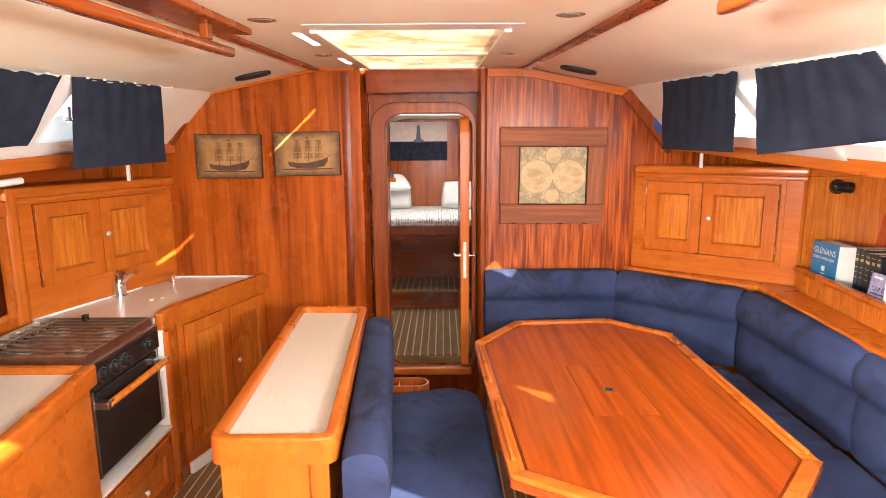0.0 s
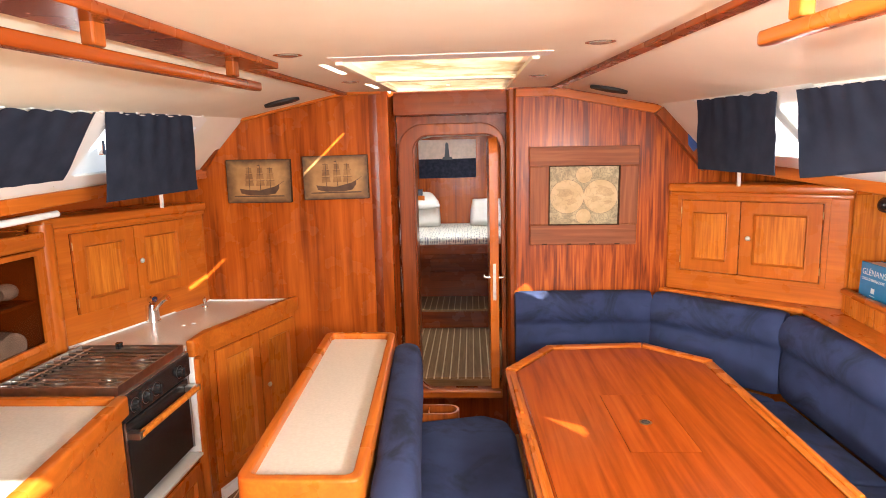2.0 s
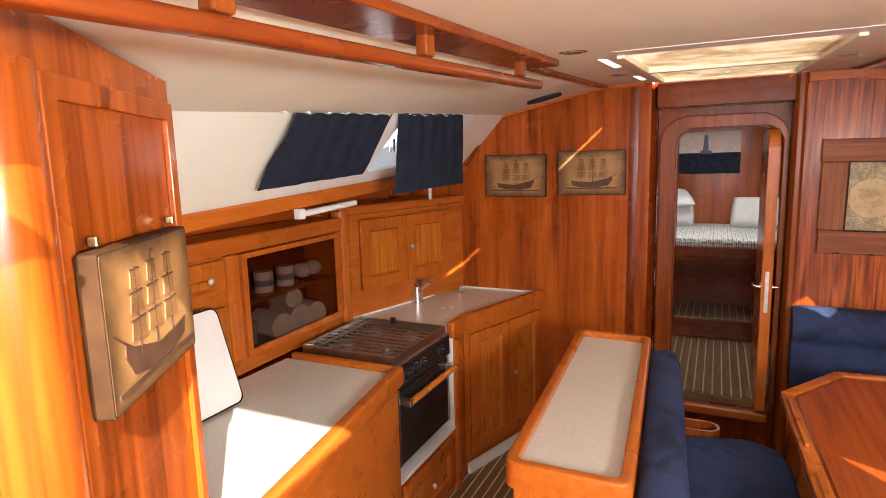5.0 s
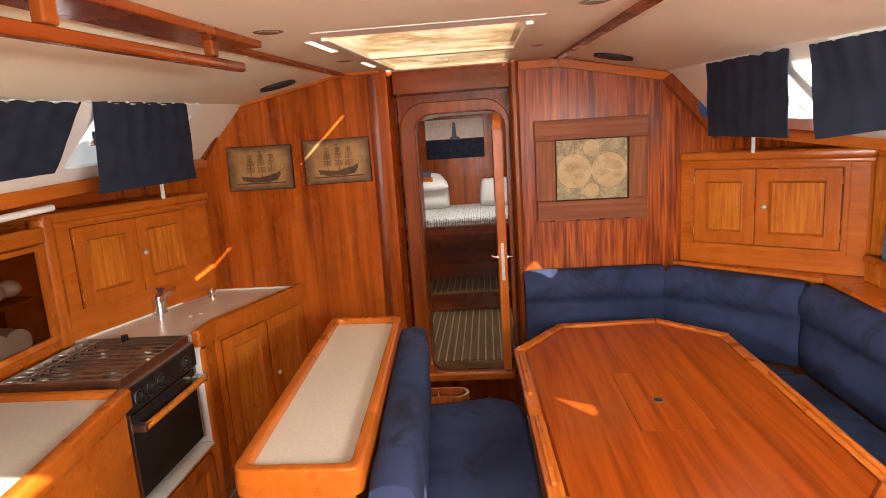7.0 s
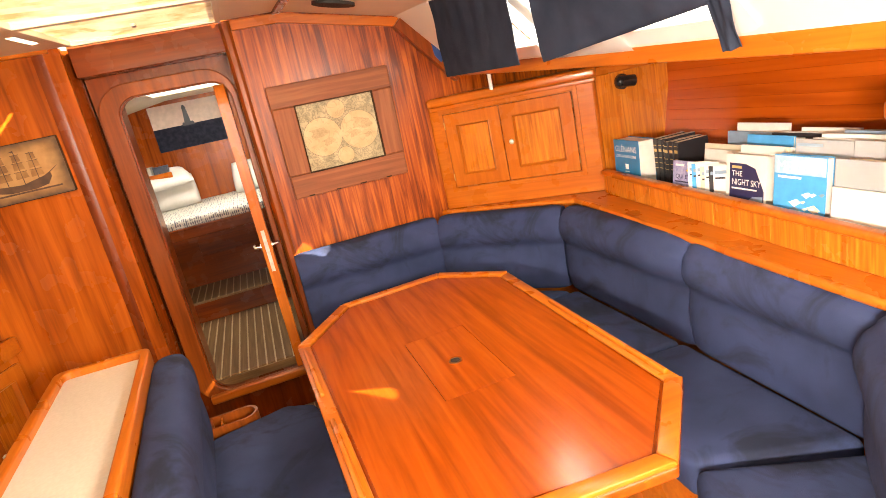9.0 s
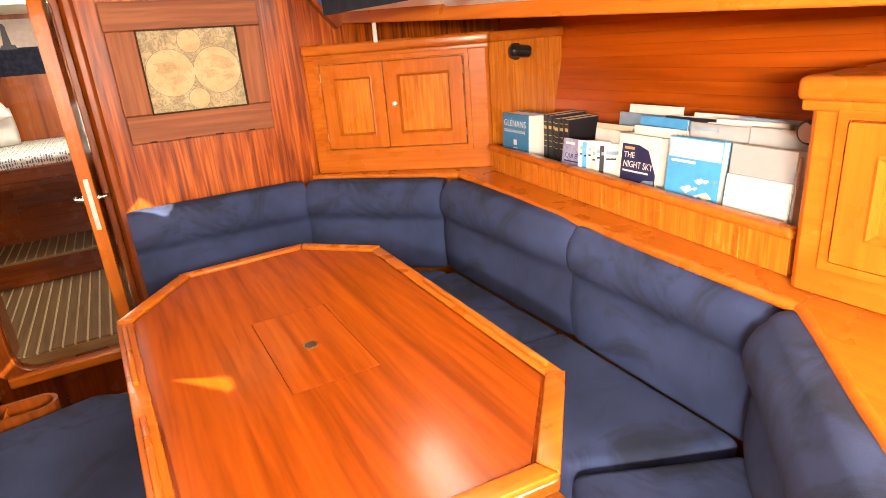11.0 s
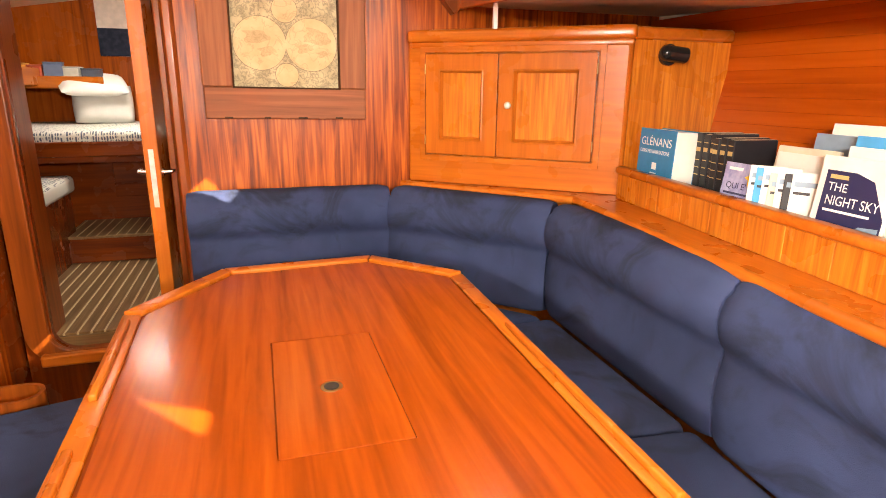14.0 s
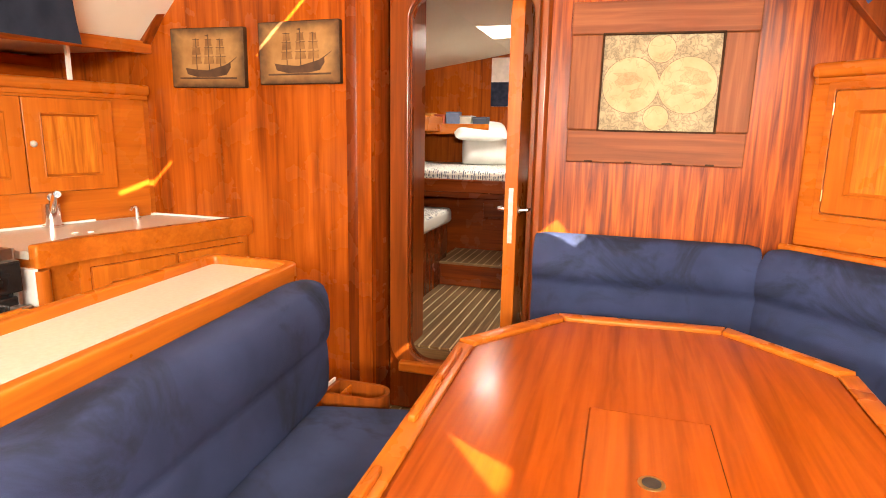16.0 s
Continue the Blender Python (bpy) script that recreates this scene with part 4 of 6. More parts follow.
# Dark disc laid on the lid: the shade of the hole as colour.
bm = rod((0, 0, 0), (0, 0, 0.001), 0.017, 20)
bm.transform(Matrix.Translation((0.691, 2.286, TZ - 0.0026)))
wparts("finger_hole", bm, DARKGAP, lidm, "dark round disc standing in for the shaded finger hole")
OUT = TP
FI = inset(TP, 0.052)
for i in range(8):
    j = (i + 1) % 8
    p, q = Vector(OUT[i]), Vector(OUT[j])
    full = i not in (0, 4)
    e0, e1 = (0.0, 1.0) if full else (0.0, 1.0)
    hi = TZ + 0.006 if full else TZ - 0.002
    bm = prism([tuple(p.lerp(q, 0.004)), tuple(q.lerp(p, 0.004)), tuple(Vector(FI[j]).lerp(Vector(FI[i]), 0.004)), tuple(Vector(FI[i]).lerp(Vector(FI[j]), 0.004))], TZ - 0.0118, hi, 0.005, 3)
    shade(wparts("rim", bm, WY if i in (0, 4) else WX, table, "raised rounded table rim"))
for i, (f0, f1) in ((0, (0.06, 0.42)), (4, (0.03, 0.62)), (0, (0.58, 0.94))):
    p, q = Vector(OUT[i]).lerp(Vector(FI[i]), 0.45), Vector(OUT[(i + 1) % 8]).lerp(Vector(FI[(i + 1) % 8]), 0.45)
    a, b = p.lerp(q, f0), p.lerp(q, f1)
    bm = box(0, (b - a).length, -0.009, 0.009, TZ - 0.004, TZ + 0.013, 0.005, 3)
    bm.transform(along(a, b))
    shade(wparts("fiddle_rail", bm, WY, table, "low rounded fiddle rail"))
for x, y in ((0.695, 1.8), (0.695, 2.75)):
    wparts("pedestal", box(x - 0.1, x + 0.1, y - 0.06, y + 0.06, SOLE, TZ - 0.045, 0.01), WZ, table, "mahogany table pedestal")

# ---- island counter and its bench ----
IP = [(-0.662, 1.525), (-0.297, 1.525), (-0.386, 2.915), (-0.745, 2.93)]
island = thing("island_counter", Matrix.Translation((-0.53, 2.2, 0)), "narrow mahogany island counter with a cream laminate top and raised rim", "counter")


def round_poly(poly, r, n=5):
    out = []
    k = len(poly)
    for i in range(k):
        p0, p1, p2 = (Vector(poly[(i + q) % k]) for q in (-1, 0, 1))
        a, b = (p0 - p1).normalized(), (p2 - p1).normalized()
        s, e = p1 + a * r, p1 + b * r
        out += [tuple((1 - t) ** 2 * s + 2 * t * (1 - t) * p1 + t * t * e) for t in (q / n for q in range(n + 1))]
    return out


def rim(poly, d, z0, z1, r, w=0.008):
    o, i = round_poly(poly, r), round_poly(inset(poly, d), max(0.01, r - d * 0.6))
    bm = bmesh.new()
    k = len(o)
    vs = [[bm.verts.new((p[0], p[1], z)) for p in ln] for z in (z0, z1) for ln in (o, i)]
    for n in range(k):
        j = (n + 1) % k
        bm.faces.new((vs[0][n], vs[1][n], vs[1][j], vs[0][j]))
        bm.faces.new((vs[2][n], vs[2][j], vs[3][j], vs[3][n]))
        bm.faces.new((vs[0][n], vs[0][j], vs[2][j], vs[2][n]))
        bm.faces.new((vs[1][j], vs[1][n], vs[3][n], vs[3][j]))
    top = [e for e in bm.edges if all(abs(v.co.z - z1) < 1e-6 for v in e.verts) and len(e.link_faces) == 2 and any(abs(f.normal.z) < 0.5 for f in e.link_faces)]
    bm.normal_update()
    top = [e for e in bm.edges if all(abs(v.co.z - z1) < 1e-6 for v in e.verts) and any(abs(f.normal.z) < 0.5 for f in e.link_faces)]
    soften(bm, w, 3, top)
    return bm


shade(wparts("rim", rim(IP, 0.036, 0.745, 0.826, 0.05), WY, island, "rounded mahogany rim"))
wparts("laminate_top", prism(round_poly(inset(IP, 0.03), 0.035), 0.77, 0.797, 0), LAMINATE, island, "cream laminate worktop")
BP = inset(IP, 0.03)
wparts("body", prism(BP, SOLE, 0.768, 0.008, 2), WZ, island)
for u in (0.08, 0.92):
    p = Vector(BP[0]).lerp(Vector(BP[1]), u)
    wparts("end_stile", box(p.x - 0.028, p.x + 0.028, p.y - 0.008, p.y + 0.004, SOLE + 0.02, 0.74, 0.003), WZ, island)

bench = thing("bench", Matrix.Translation((-0.05, 2.2, 0)), "mahogany bench base beside the island counter", "bench")
wparts("base", prism([(-0.36, 2.93), (-0.25, 1.32), (0.15, 1.32), (0.15, 2.76), (0.0, 2.8), (-0.05, 2.94)], SOLE, 0.29, 0.004), WX, bench)
back_cushion("bench_back_cushion", (-0.33, 2.86), (-0.235, 1.52), 0.40, 0.792, 0.125, -0.0, 7, "blue suede bench back cushion against the island", "bench cushions", 0.5, 0.4).matrix_world = along((-0.222, 1.51), (-0.322, 2.83)) @ Matrix.Rotation(0, 4, "Z")
bc = [(-0.275, 2.78), (-0.2, 1.3), (0.235, 1.3), (0.205, 2.66), (0.17, 2.79), (0.05, 2.86)]
seat_cushion("bench_seat_cushion", bc[::-1], 0.29, 0.41, 9, "blue suede bench seat cushion with a rounded corner", "bench cushions")
tray = thing("bottle_tray", Matrix.Translation((-0.18, 2.9, 0.29)), "small rounded mahogany tray fixed beside the bench end", "tray")
o = [(-0.1, -0.06), (0.05, -0.06)] + [(0.05 + 0.06 * math.sin(radians(a)), -0.06 * math.cos(radians(a))) for a in range(15, 180, 15)] + [(0.05, 0.06), (-0.1, 0.06)]
k = len(o)
bm = bmesh.new()
oi = inset(o, 0.012)
vs = [[bm.verts.new((p[0], p[1], z)) for p in ln] for z in (0.0, 0.125) for ln in (o, oi)]
for n_ in range(k):
    j = (n_ + 1) % k
    bm.faces.new((vs[0][n_], vs[0][j], vs[2][j], vs[2][n_]))
    bm.faces.new((vs[1][n_], vs[1][j], vs[3][j], vs[3][n_]))
    bm.faces.new((vs[2][n_], vs[2][j], vs[3][j], vs[3][n_]))
shade(part("wall", bm, MIDW, tray))
part("bottom", prism(oi, 0.002, 0.05), WX, tray)
part("partition", box(-0.05, -0.044, -0.048, 0.048, 0.05, 0.115, 0.001), WZ, tray)
part("end_plate", box(-0.108, -0.102, -0.045, 0.045, 0.06, 0.135, 0.001), WHITE, tray, "white plastic end plate")

# ---- galley ----
CZ = 0.785    # worktop aft of the stove
SZ = 0.80     # sink worktop
galley = thing("galley_counter", Matrix.Translation((-1.6, 1.7, 0)), "varnished mahogany galley counter with a cream laminate worktop", "counter")
GF = [(-1.17, 1.22), (-1.345, 2.13)]
wparts("laminate_top", prism([(-1.98, 1.1), (-1.19, 1.1), (-1.205, 1.22), (-1.375, 2.11), (-1.95, 2.11)], CZ - 0.03, CZ, 0), LAMINATE, galley, "cream laminate worktop")
wparts("body", prism([(-1.98, 1.1), (-1.2, 1.1), (-1.21, 1.24), (-1.37, 2.145), (-1.98, 2.145)], SOLE, CZ - 0.03, 0.003), WX, galley)
bm = prism([(-1.165, 1.1), (-1.335, 2.15), (-1.385, 2.15), (-1.212, 1.1)], CZ - 0.055, CZ + 0.028, 0.012, 3)
shade(wparts("front_rim", bm, WY, galley, "rounded mahogany rim"))
bm = prism([(-1.93, 2.115), (-1.386, 2.115), (-1.386, 2.15), (-1.93, 2.15)], CZ - 0.03, CZ + 0.026, 0.008, 3)
shade(wparts("stove_rim", bm, WX, galley, "mahogany rim beside the stove"))
# stove recess
recess = thing("stove_recess", Matrix.Translation((-1.65, 2.46, 0)), "white lined recess with a mahogany drawer below the stove", "recess")
wparts("drawer_box", box(-1.95, -1.40, 2.155, 2.80, SOLE, 0.22, 0.003), WX, recess)
wparts("liner", box(-1.95, -1.385, 2.155, 2.80, 0.222, 0.236, 0.002), WHITE, recess, "white liner under the stove")
wparts("liner_side", box(-1.95, -1.39, 2.782, 2.80, 0.24, 0.74, 0.002), WHITE, recess, "white side liner")
dm = along((-1.40, 2.17), (-1.40, 2.78))
ddr = thing("recess_drawer", along((-1.398, 2.17), (-1.398, 2.78)), "framed mahogany drawer under the stove", "drawer")
panel_door(ddr, 0.03, 0.58, -0.08, 0.2, (0.3, 0.06), name="front")

stove = thing("gimballed_stove", Matrix.Translation((-1.66, 2.46, 0.3)), "steel and black gimballed stove with a wooden handle bar and oven", "stove")
sx0, sx1, sy0, sy1 = -0.27, 0.265, -0.275, 0.275
part("oven_body", box(sx0, sx1 - 0.02, sy0 + 0.01, sy1 - 0.01, 0.0, 0.42, 0.006), BLACK, stove)
part("oven_door", box(sx1 - 0.02, sx1, sy0 + 0.012, sy1 - 0.012, 0.0, 0.36, 0.006), BLACK, stove, "black glass oven door")
part("door_edge", box(sx1 - 0.022, sx1 + 0.004, sy0 + 0.004, sy0 + 0.016, 0.0, 0.42, 0.002), STEEL, stove)
part("door_edge", box(sx1 - 0.022, sx1 + 0.004, sy1 - 0.016, sy1 - 0.004, 0.0, 0.42, 0.002), STEEL, stove)
part("control_panel", box(sx1 - 0.016, sx1 + 0.012, sy0, sy1, 0.375, 0.485, 0.006), BLACK, stove)
for y in (-0.2, -0.115, -0.035, 0.17):
    bm = rod((sx1 + 0.012, y, 0.425), (sx1 + 0.036, y, 0.425), 0.024, 18, r2=0.02)
    box(sx1 + 0.03, sx1 + 0.042, y - 0.005, y + 0.005, 0.402, 0.448, 0.002, bm=bm)
    kn = shade(part("control_knob", bm, BLACK, stove, "black ridged control knob"))
    part("dial_mark", rod((sx1 + 0.0125, y, 0.425), (sx1 + 0.0135, y, 0.425), 0.031, 20), STEEL, kn)
    ring_ = part("dial_ring", rod((sx1 + 0.0128, y, 0.425), (sx1 + 0.0142, y, 0.425), 0.0285, 20), BLACK, kn)
bm = rod((sx1 + 0.05, sy0 + 0.03, 0.315), (sx1 + 0.05, sy1 - 0.03, 0.315), 0.016, 16)
shade(part("oven_handle", bm, PANEL, stove, "wooden oven handle bar"))
for y in (sy0 + 0.03, sy1 - 0.03):
    part("handle_bracket", box(sx1, sx1 + 0.062, y - 0.02, y + 0.02, 0.3, 0.33, 0.003), STEEL, stove, "steel handle bracket")
part("hob_tray", box(sx0, sx1 + 0.006, sy0, sy1, 0.455, 0.487, 0.004), STEEL, stove, "stained steel hob tray")
part("hob_well", box(sx0 + 0.02, sx1 - 0.02, sy0 + 0.02, sy1 - 0.02, 0.4875, 0.4895, 0), plain("scorched_steel", (0.16, 0.115, 0.08), (0.48, 0.4, 0.31), 0.33, 0.85, 11), stove, "scorched hob plate")
for x, y, r in ((-0.1, -0.13, 0.045), (0.12, -0.12, 0.035), (-0.1, 0.14, 0.035), (0.12, 0.13, 0.045)):
    bm = rod((x, y, 0.488), (x, y, 0.505), r, 20)
    rod((x, y, 0.505), (x, y, 0.512), r * 0.7, 20, bm)
    shade(part("burner", bm, STEEL, stove, "round gas burner with a pale cap"))
for i in range(11):
    y = sy0 + 0.035 + i * 0.048
    part("grid_bar", rod((sx0 + 0.075, y, 0.52), (sx1 - 0.015, y, 0.52), 0.0042, 8), STEEL, stove)
part("back_guard", box(sx0 + 0.01, sx0 + 0.06, sy0 + 0.02, sy1 - 0.02, 0.4895, 0.497, 0.002), IRON, stove, "dark slotted back guard")
for i in range(10):
    y = sy0 + 0.05 + i * 0.05
    part("guard_bar", box(sx0 + 0.012, sx0 + 0.07, y - 0.006, y + 0.006, 0.4972, 0.52, 0.002), STEEL, stove)
part("grid_rail", rod((sx0 + 0.075, sy0 + 0.02, 0.52), (sx0 + 0.075, sy1 - 0.02, 0.52), 0.0045, 8), STEEL, stove)
for x in (sx0 + 0.012, sx1 - 0.012):
    part("fiddle_bar", box(x - 0.003, x + 0.003, sy0 + 0.01, sy1 - 0.01, 0.49, 0.53, 0.001), STEEL, stove)
for y in (sy0 + 0.006, sy1 - 0.006):
    part("fiddle_bar", box(sx0 + 0.01, sx1 - 0.006, y - 0.003, y + 0.003, 0.488, 0.528, 0.001), STEEL, stove)
part("pot_clamp", rod((-0.05, sy1 - 0.03, 0.52), (-0.05, sy1 - 0.03, 0.548), 0.016, 12), BLACK, stove, "black clamp knob")

# sink unit
S0, S1 = (-1.40, 2.975), (-1.15, 3.705)
sinku = thing("sink_unit", Matrix.Translation((-1.6, 3.3, 0)), "angled mahogany sink unit with a cream laminate worktop", "counter")
wparts("laminate_top", prism([(-1.95, 2.8), (-1.42, 2.8), (-1.42, 2.98), (-1.18, BULK - 0.002), (-1.73, BULK - 0.002), (-2.02, 2.75)], SZ - 0.03, SZ, 0), LAMINATE, sinku, "cream laminate worktop")
wparts("body", prism([(-1.95, 2.81), (-1.415, 2.81), (-1.415, 2.98), (-1.175, BULK - 0.002), (-1.95, BULK - 0.002)], SOLE, SZ - 0.03), WX, sinku)
shade(wparts("front_rim", prism([(-1.385, 2.795), (-1.385, 2.97), (-1.135, BULK - 0.004), (-1.185, BULK - 0.004), (-1.43, 2.985), (-1.43, 2.795)], SZ - 0.065, SZ + 0.026, 0.012, 3), WX, sinku, "rounded mahogany rim"))
shade(wparts("corner_post", rod((-1.4, 2.815, SOLE), (-1.4, 2.815, SZ - 0.07), 0.03, 16), WZ, sinku))
msd = along((-1.405, 2.975), (-1.165, BULK - 0.01))
sd = thing("sink_cupboard", msd, "two framed mahogany cupboard doors below the sink", "cupboard")
part("face_frame", box(0.0, 0.78, -0.004, 0.004, -0.05, 0.73, 0.001), WZ, sd)
panel_door(sd, 0.04, 0.39, -0.03, 0.7, name="door", y=-0.004)
panel_door(sd, 0.41, 0.75, -0.03, 0.7, (0.445, 0.36), name="door", y=-0.004)
part("kick_board", box(0.0, 0.78, -0.03, -0.006, SOLE, -0.08, 0.002), WHITE, sd, "white kick board")
setting("trim_pale_backsplash", prism([(-2.012, 2.75), (-1.735, BULK - 0.012), (-1.726, BULK - 0.012), (-2.003, 2.75)], SZ + 0.001, SZ + 0.012, 0), WHITE, "thin white sealing strip", "trim")
setting("trim_pale_backsplash", box(-1.73, -1.19, BULK - 0.012, BULK - 0.002, SZ + 0.001, SZ + 0.01, 0), WHITE, "thin white sealing strip", "trim")
tap = thing("mixer_tap", pose(-1.84, 3.24, SZ, 0, 0, -30) @ Matrix.Scale(1.25, 4), "chrome lever mixer tap beside the sink", "tap")
shade(part("body", rod((0, 0, 0), (0, 0, 0.085), 0.03, 18, rod((0, 0, 0), (0, 0, 0.008), 0.035, 18)), CHROME, tap))
shade(part("spout", tube([(0.01, 0, 0.05), (0.05, 0.0, 0.085), (0.11, 0.0, 0.125), (0.14, 0, 0.13)], 0.012), CHROME, tap))
shade(part("lever", tube([(-0.02, 0, 0.085), (-0.02, 0, 0.1), (0.0, 0, 0.108), (0.03, 0, 0.11)], 0.014), CHROME, tap))
tap2 = thing("hand_pump", pose(-1.68, 3.56, SZ, 0, 0, -70), "small chrome hand pump spout on the worktop", "tap")
shade(part("body", rod((0, 0, 0), (0, 0, 0.06), 0.009, 12, rod((0, 0, 0), (0, 0, 0.008), 0.018, 14)), CHROME, tap2))
shade(part("spout", tube([(0, 0, 0.055), (0.012, 0, 0.07), (0.05, 0, 0.068), (0.06, 0, 0.055)], 0.006), CHROME, tap2))
for x, y in ((-1.62, 3.16), (-1.58, 3.2)):
    d = tagged(link_mesh("sink_lid_button", rod((0, 0, 0), (0, 0, 0.004), 0.012, 14), WHITE), "small white finger button in the worktop", "button")
    d.matrix_world = pose(x, y, SZ)

# port forward locker, set across the corner
C0, C1 = (-2.025, 2.72), (-1.735, 3.68)
mL = along(C0, C1)
LL = math.dist(C0, C1)
lockl = thing("corner_locker", mL, "two-door varnished mahogany corner locker above the sink", "locker", "corner lockers")
wparts("body", prism([C0, C1, (-1.73, BULK - 0.003), (-2.3, BULK - 0.003), (-2.3, 2.72)][::-1], SZ + 0.002, 1.40), WX, lockl)
part("face_frame", ring(rounded(0.0, LL + 0.02, SZ + 0.014, 1.405, 0.002, 1), rounded(0.11, 0.86, 0.955, 1.37, 0.002, 1), -0.012, -0.001, 0.002), WX, lockl)
panel_door(lockl, 0.11, 0.475, 0.958, 1.367, None, 0.107, y=-0.011)
panel_door(lockl, 0.48, 0.855, 0.958, 1.367, (0.505, 1.17), y=-0.011)
shade(part("corner_post", rod((-0.012, 0.004, SZ + 0.002), (-0.012, 0.004, 1.43), 0.05, 24), WZ, lockl, "rounded mahogany corner post"))
cap_mould(lockl, -0.03, LL + 0.05, 1.402, 0.3)

# port glazed locker with crockery
E0, E1 = (-1.975, 1.1), (-2.005, 2.70)
mG = along(E0, E1)
gl = thing("crockery_locker", mG, "mahogany wall locker with smoked sliding glass and drawers", "locker")
part("back", box(0.0, 1.6, 0.2, 0.215, CZ, 1.38, 0), DARKX, gl)
part("lower_rail", box(0.0, 1.58, -0.0, 0.21, CZ + 0.002, 0.862, 0.004), WX, gl)
part("upper_rail", box(0.0, 1.58, -0.012, 0.21, 1.325, 1.4, 0.01, 3), WX, gl)
part("shelf_board", box(0.8, 1.52, 0.02, 0.2, 1.075, 1.09, 0.001), WX, gl)
part("post", box(0.7, 0.775, -0.022, 0.2, 0.863, 1.324, 0.008), WZ, gl, "square mahogany post")
part("end_stile", box(1.5, 1.585, -0.004, 0.2, 0.863, 1.324, 0.004), WZ, gl)
pane = part("sliding_pane", box(0.8, 1.15, -0.02, -0.016, 0.88, 1.31, 0), SMOKE, gl, "smoked glass pane")
pane2 = part("sliding_pane", box(1.152, 1.49, -0.0198, -0.0158, 0.88, 1.31, 0), SMOKE, gl, "smoked glass pane")
part("glazed_door_frame", ring(rounded(0.778, 1.512, 0.864, 1.323, 0.003, 1), rounded(0.808, 1.482, 0.892, 1.3, 0.003, 1), -0.034, -0.0125, 0.003), WZ, gl, "mahogany frame round the glass")
pane.visible_shadow = pane2.visible_shadow = False
part("drawer_carcase", box(0.02, 0.7, 0.0, 0.19, 0.863, 1.324, 0), WX, gl)
panel_door(gl, 0.3, 0.69, 1.13, 1.315, (0.6, 1.24), name="drawer_front")
panel_door(gl, 0.3, 0.69, 0.875, 1.115, None, name="drawer_front")


def mug(u, w, z, h, r, col, lab):
    e = thing("mug", mG @ Matrix.Translation((u, w, z)), lab, "mug", "crockery in the locker")
    bm = rod((0, 0, 0), (0, 0, h), r, 18)
    shade(part("cup", bm, col, e))
    shade(part("handle", tube([(r * 0.9, -0.0, h * 0.8), (r * 1.5, 0, h * 0.75), (r * 1.6, 0, h * 0.4), (r * 0.9, 0, h * 0.2)], 0.006, 8), col, e))
    part("print_band", rod((0, 0, h * 0.3), (0, 0, h * 0.6), r * 1.01, 18), solid("mug_print", (0.2, 0.22, 0.3), 0.4), e)


for u, r in ((0.9, 0.04), (1.06, 0.045), (1.22, 0.045)):
    mug(u, 0.11, 1.09, 0.1, r, WHITE, "white printed mug on the locker shelf")
for u, w, r, z in ((1.08, 0.1, 0.062, 0.863), (1.22, 0.1, 0.068, 0.863), (1.35, 0.1, 0.06, 0.863), (1.2, 0.12, 0.05, 0.985)):
    o = tagged(link_mesh("kitchen_roll", rod((-0.1, 0, r), (0.1, 0, r), r, 20), CLOTH), "white paper roll behind smoked glass", "paper roll", "rolls in the locker")
    o.matrix_world = mG @ pose(u, w, z, 0, 0, 75)
    shade(o)
for u in (0.86, 0.93):
    o = tagged(link_mesh("glass_jar", rod((0, 0, 0), (0, 0, 0.11), 0.035, 16), CLEARP), "clear jar behind smoked glass", "jar")
    o.matrix_world = mG @ Matrix.Translation((u, 0.1, 0.863))
    shade(o)
for u in (1.36, 1.45):
    o = tagged(link_mesh("bowl", ball((0, 0, 0.05), 0.05, (1, 1, 0.8)), WHITE), "white bowl on the locker shelf", "bowl", "crockery in the locker")
    o.matrix_world = mG @ Matrix.Translation((u, 0.11, 1.09))
    shade(o)
tubel = thing("tube_lamp", Matrix.Translation((-1.715, 2.2, 1.5)), "slim white tube lamp under the deck edge", "lamp")
shade(part("tube", rod((0, -0.2, -0.012), (0, 0.2, 0.005), 0.014, 14), WHITE, tubel))
part("cap", box(-0.018, 0.018, -0.235, -0.2, -0.032, 0.012, 0.004), WHITE, tubel)

# fridge lid standing open
lidp = thing("fridge_lid", pose(-1.775, 1.44, CZ + 0.004, 0, -17, 0), "white fridge lid with a dark seal standing open on the worktop", "lid")
bm = ring(rounded(-0.2, 0.2, 0.0, 0.385, 0.03, 5), rounded(-0.194, 0.194, 0.006, 0.379, 0.026, 5), -0.012, 0.012, 0)
bm.transform(Matrix.Rotation(radians(90), 4, "Z"))
part("seal", bm, BLACK, lidp, "dark rubber seal")
bm = slab(rounded(-0.193, 0.193, 0.007, 0.378, 0.025, 5), -0.014, 0.014, 0.003)
bm.transform(Matrix.Rotation(radians(90), 4, "Z"))
part("panel", bm, WHITE, lidp)

# after cabinet with a ship plaque
P0, P1 = (-0.86, 0.40), (-1.163, 0.905)
mP = along((P0[0], P0[1]), (P1[0], P1[1]))
cab = thing("tall_cabinet", mP, "tall varnished mahogany cabinet with a framed side panel", "cabinet")
wparts("body", prism([P0, P1, (-2.2, 0.905), (-2.2, -0.2), (-0.84, -0.2)][::-1], SOLE, lambda x, y: min(1.99, ceil_z(x, y) - 0.01)), WALL, cab)
zt = 1.85
part("side_panel", ring(rounded(0.105, 0.575, 0.9, 1.83, 0.003, 1), rounded(0.14, 0.54, 0.94, 1.795, 0.003, 1), -0.012, 0.0, 0.003), WALL, cab)
shade(part("corner_post", rod((0.03, 0.02, SOLE), (0.03, 0.02, 1.83), 0.06, 20), WALL, cab, "rounded mahogany corner post"))
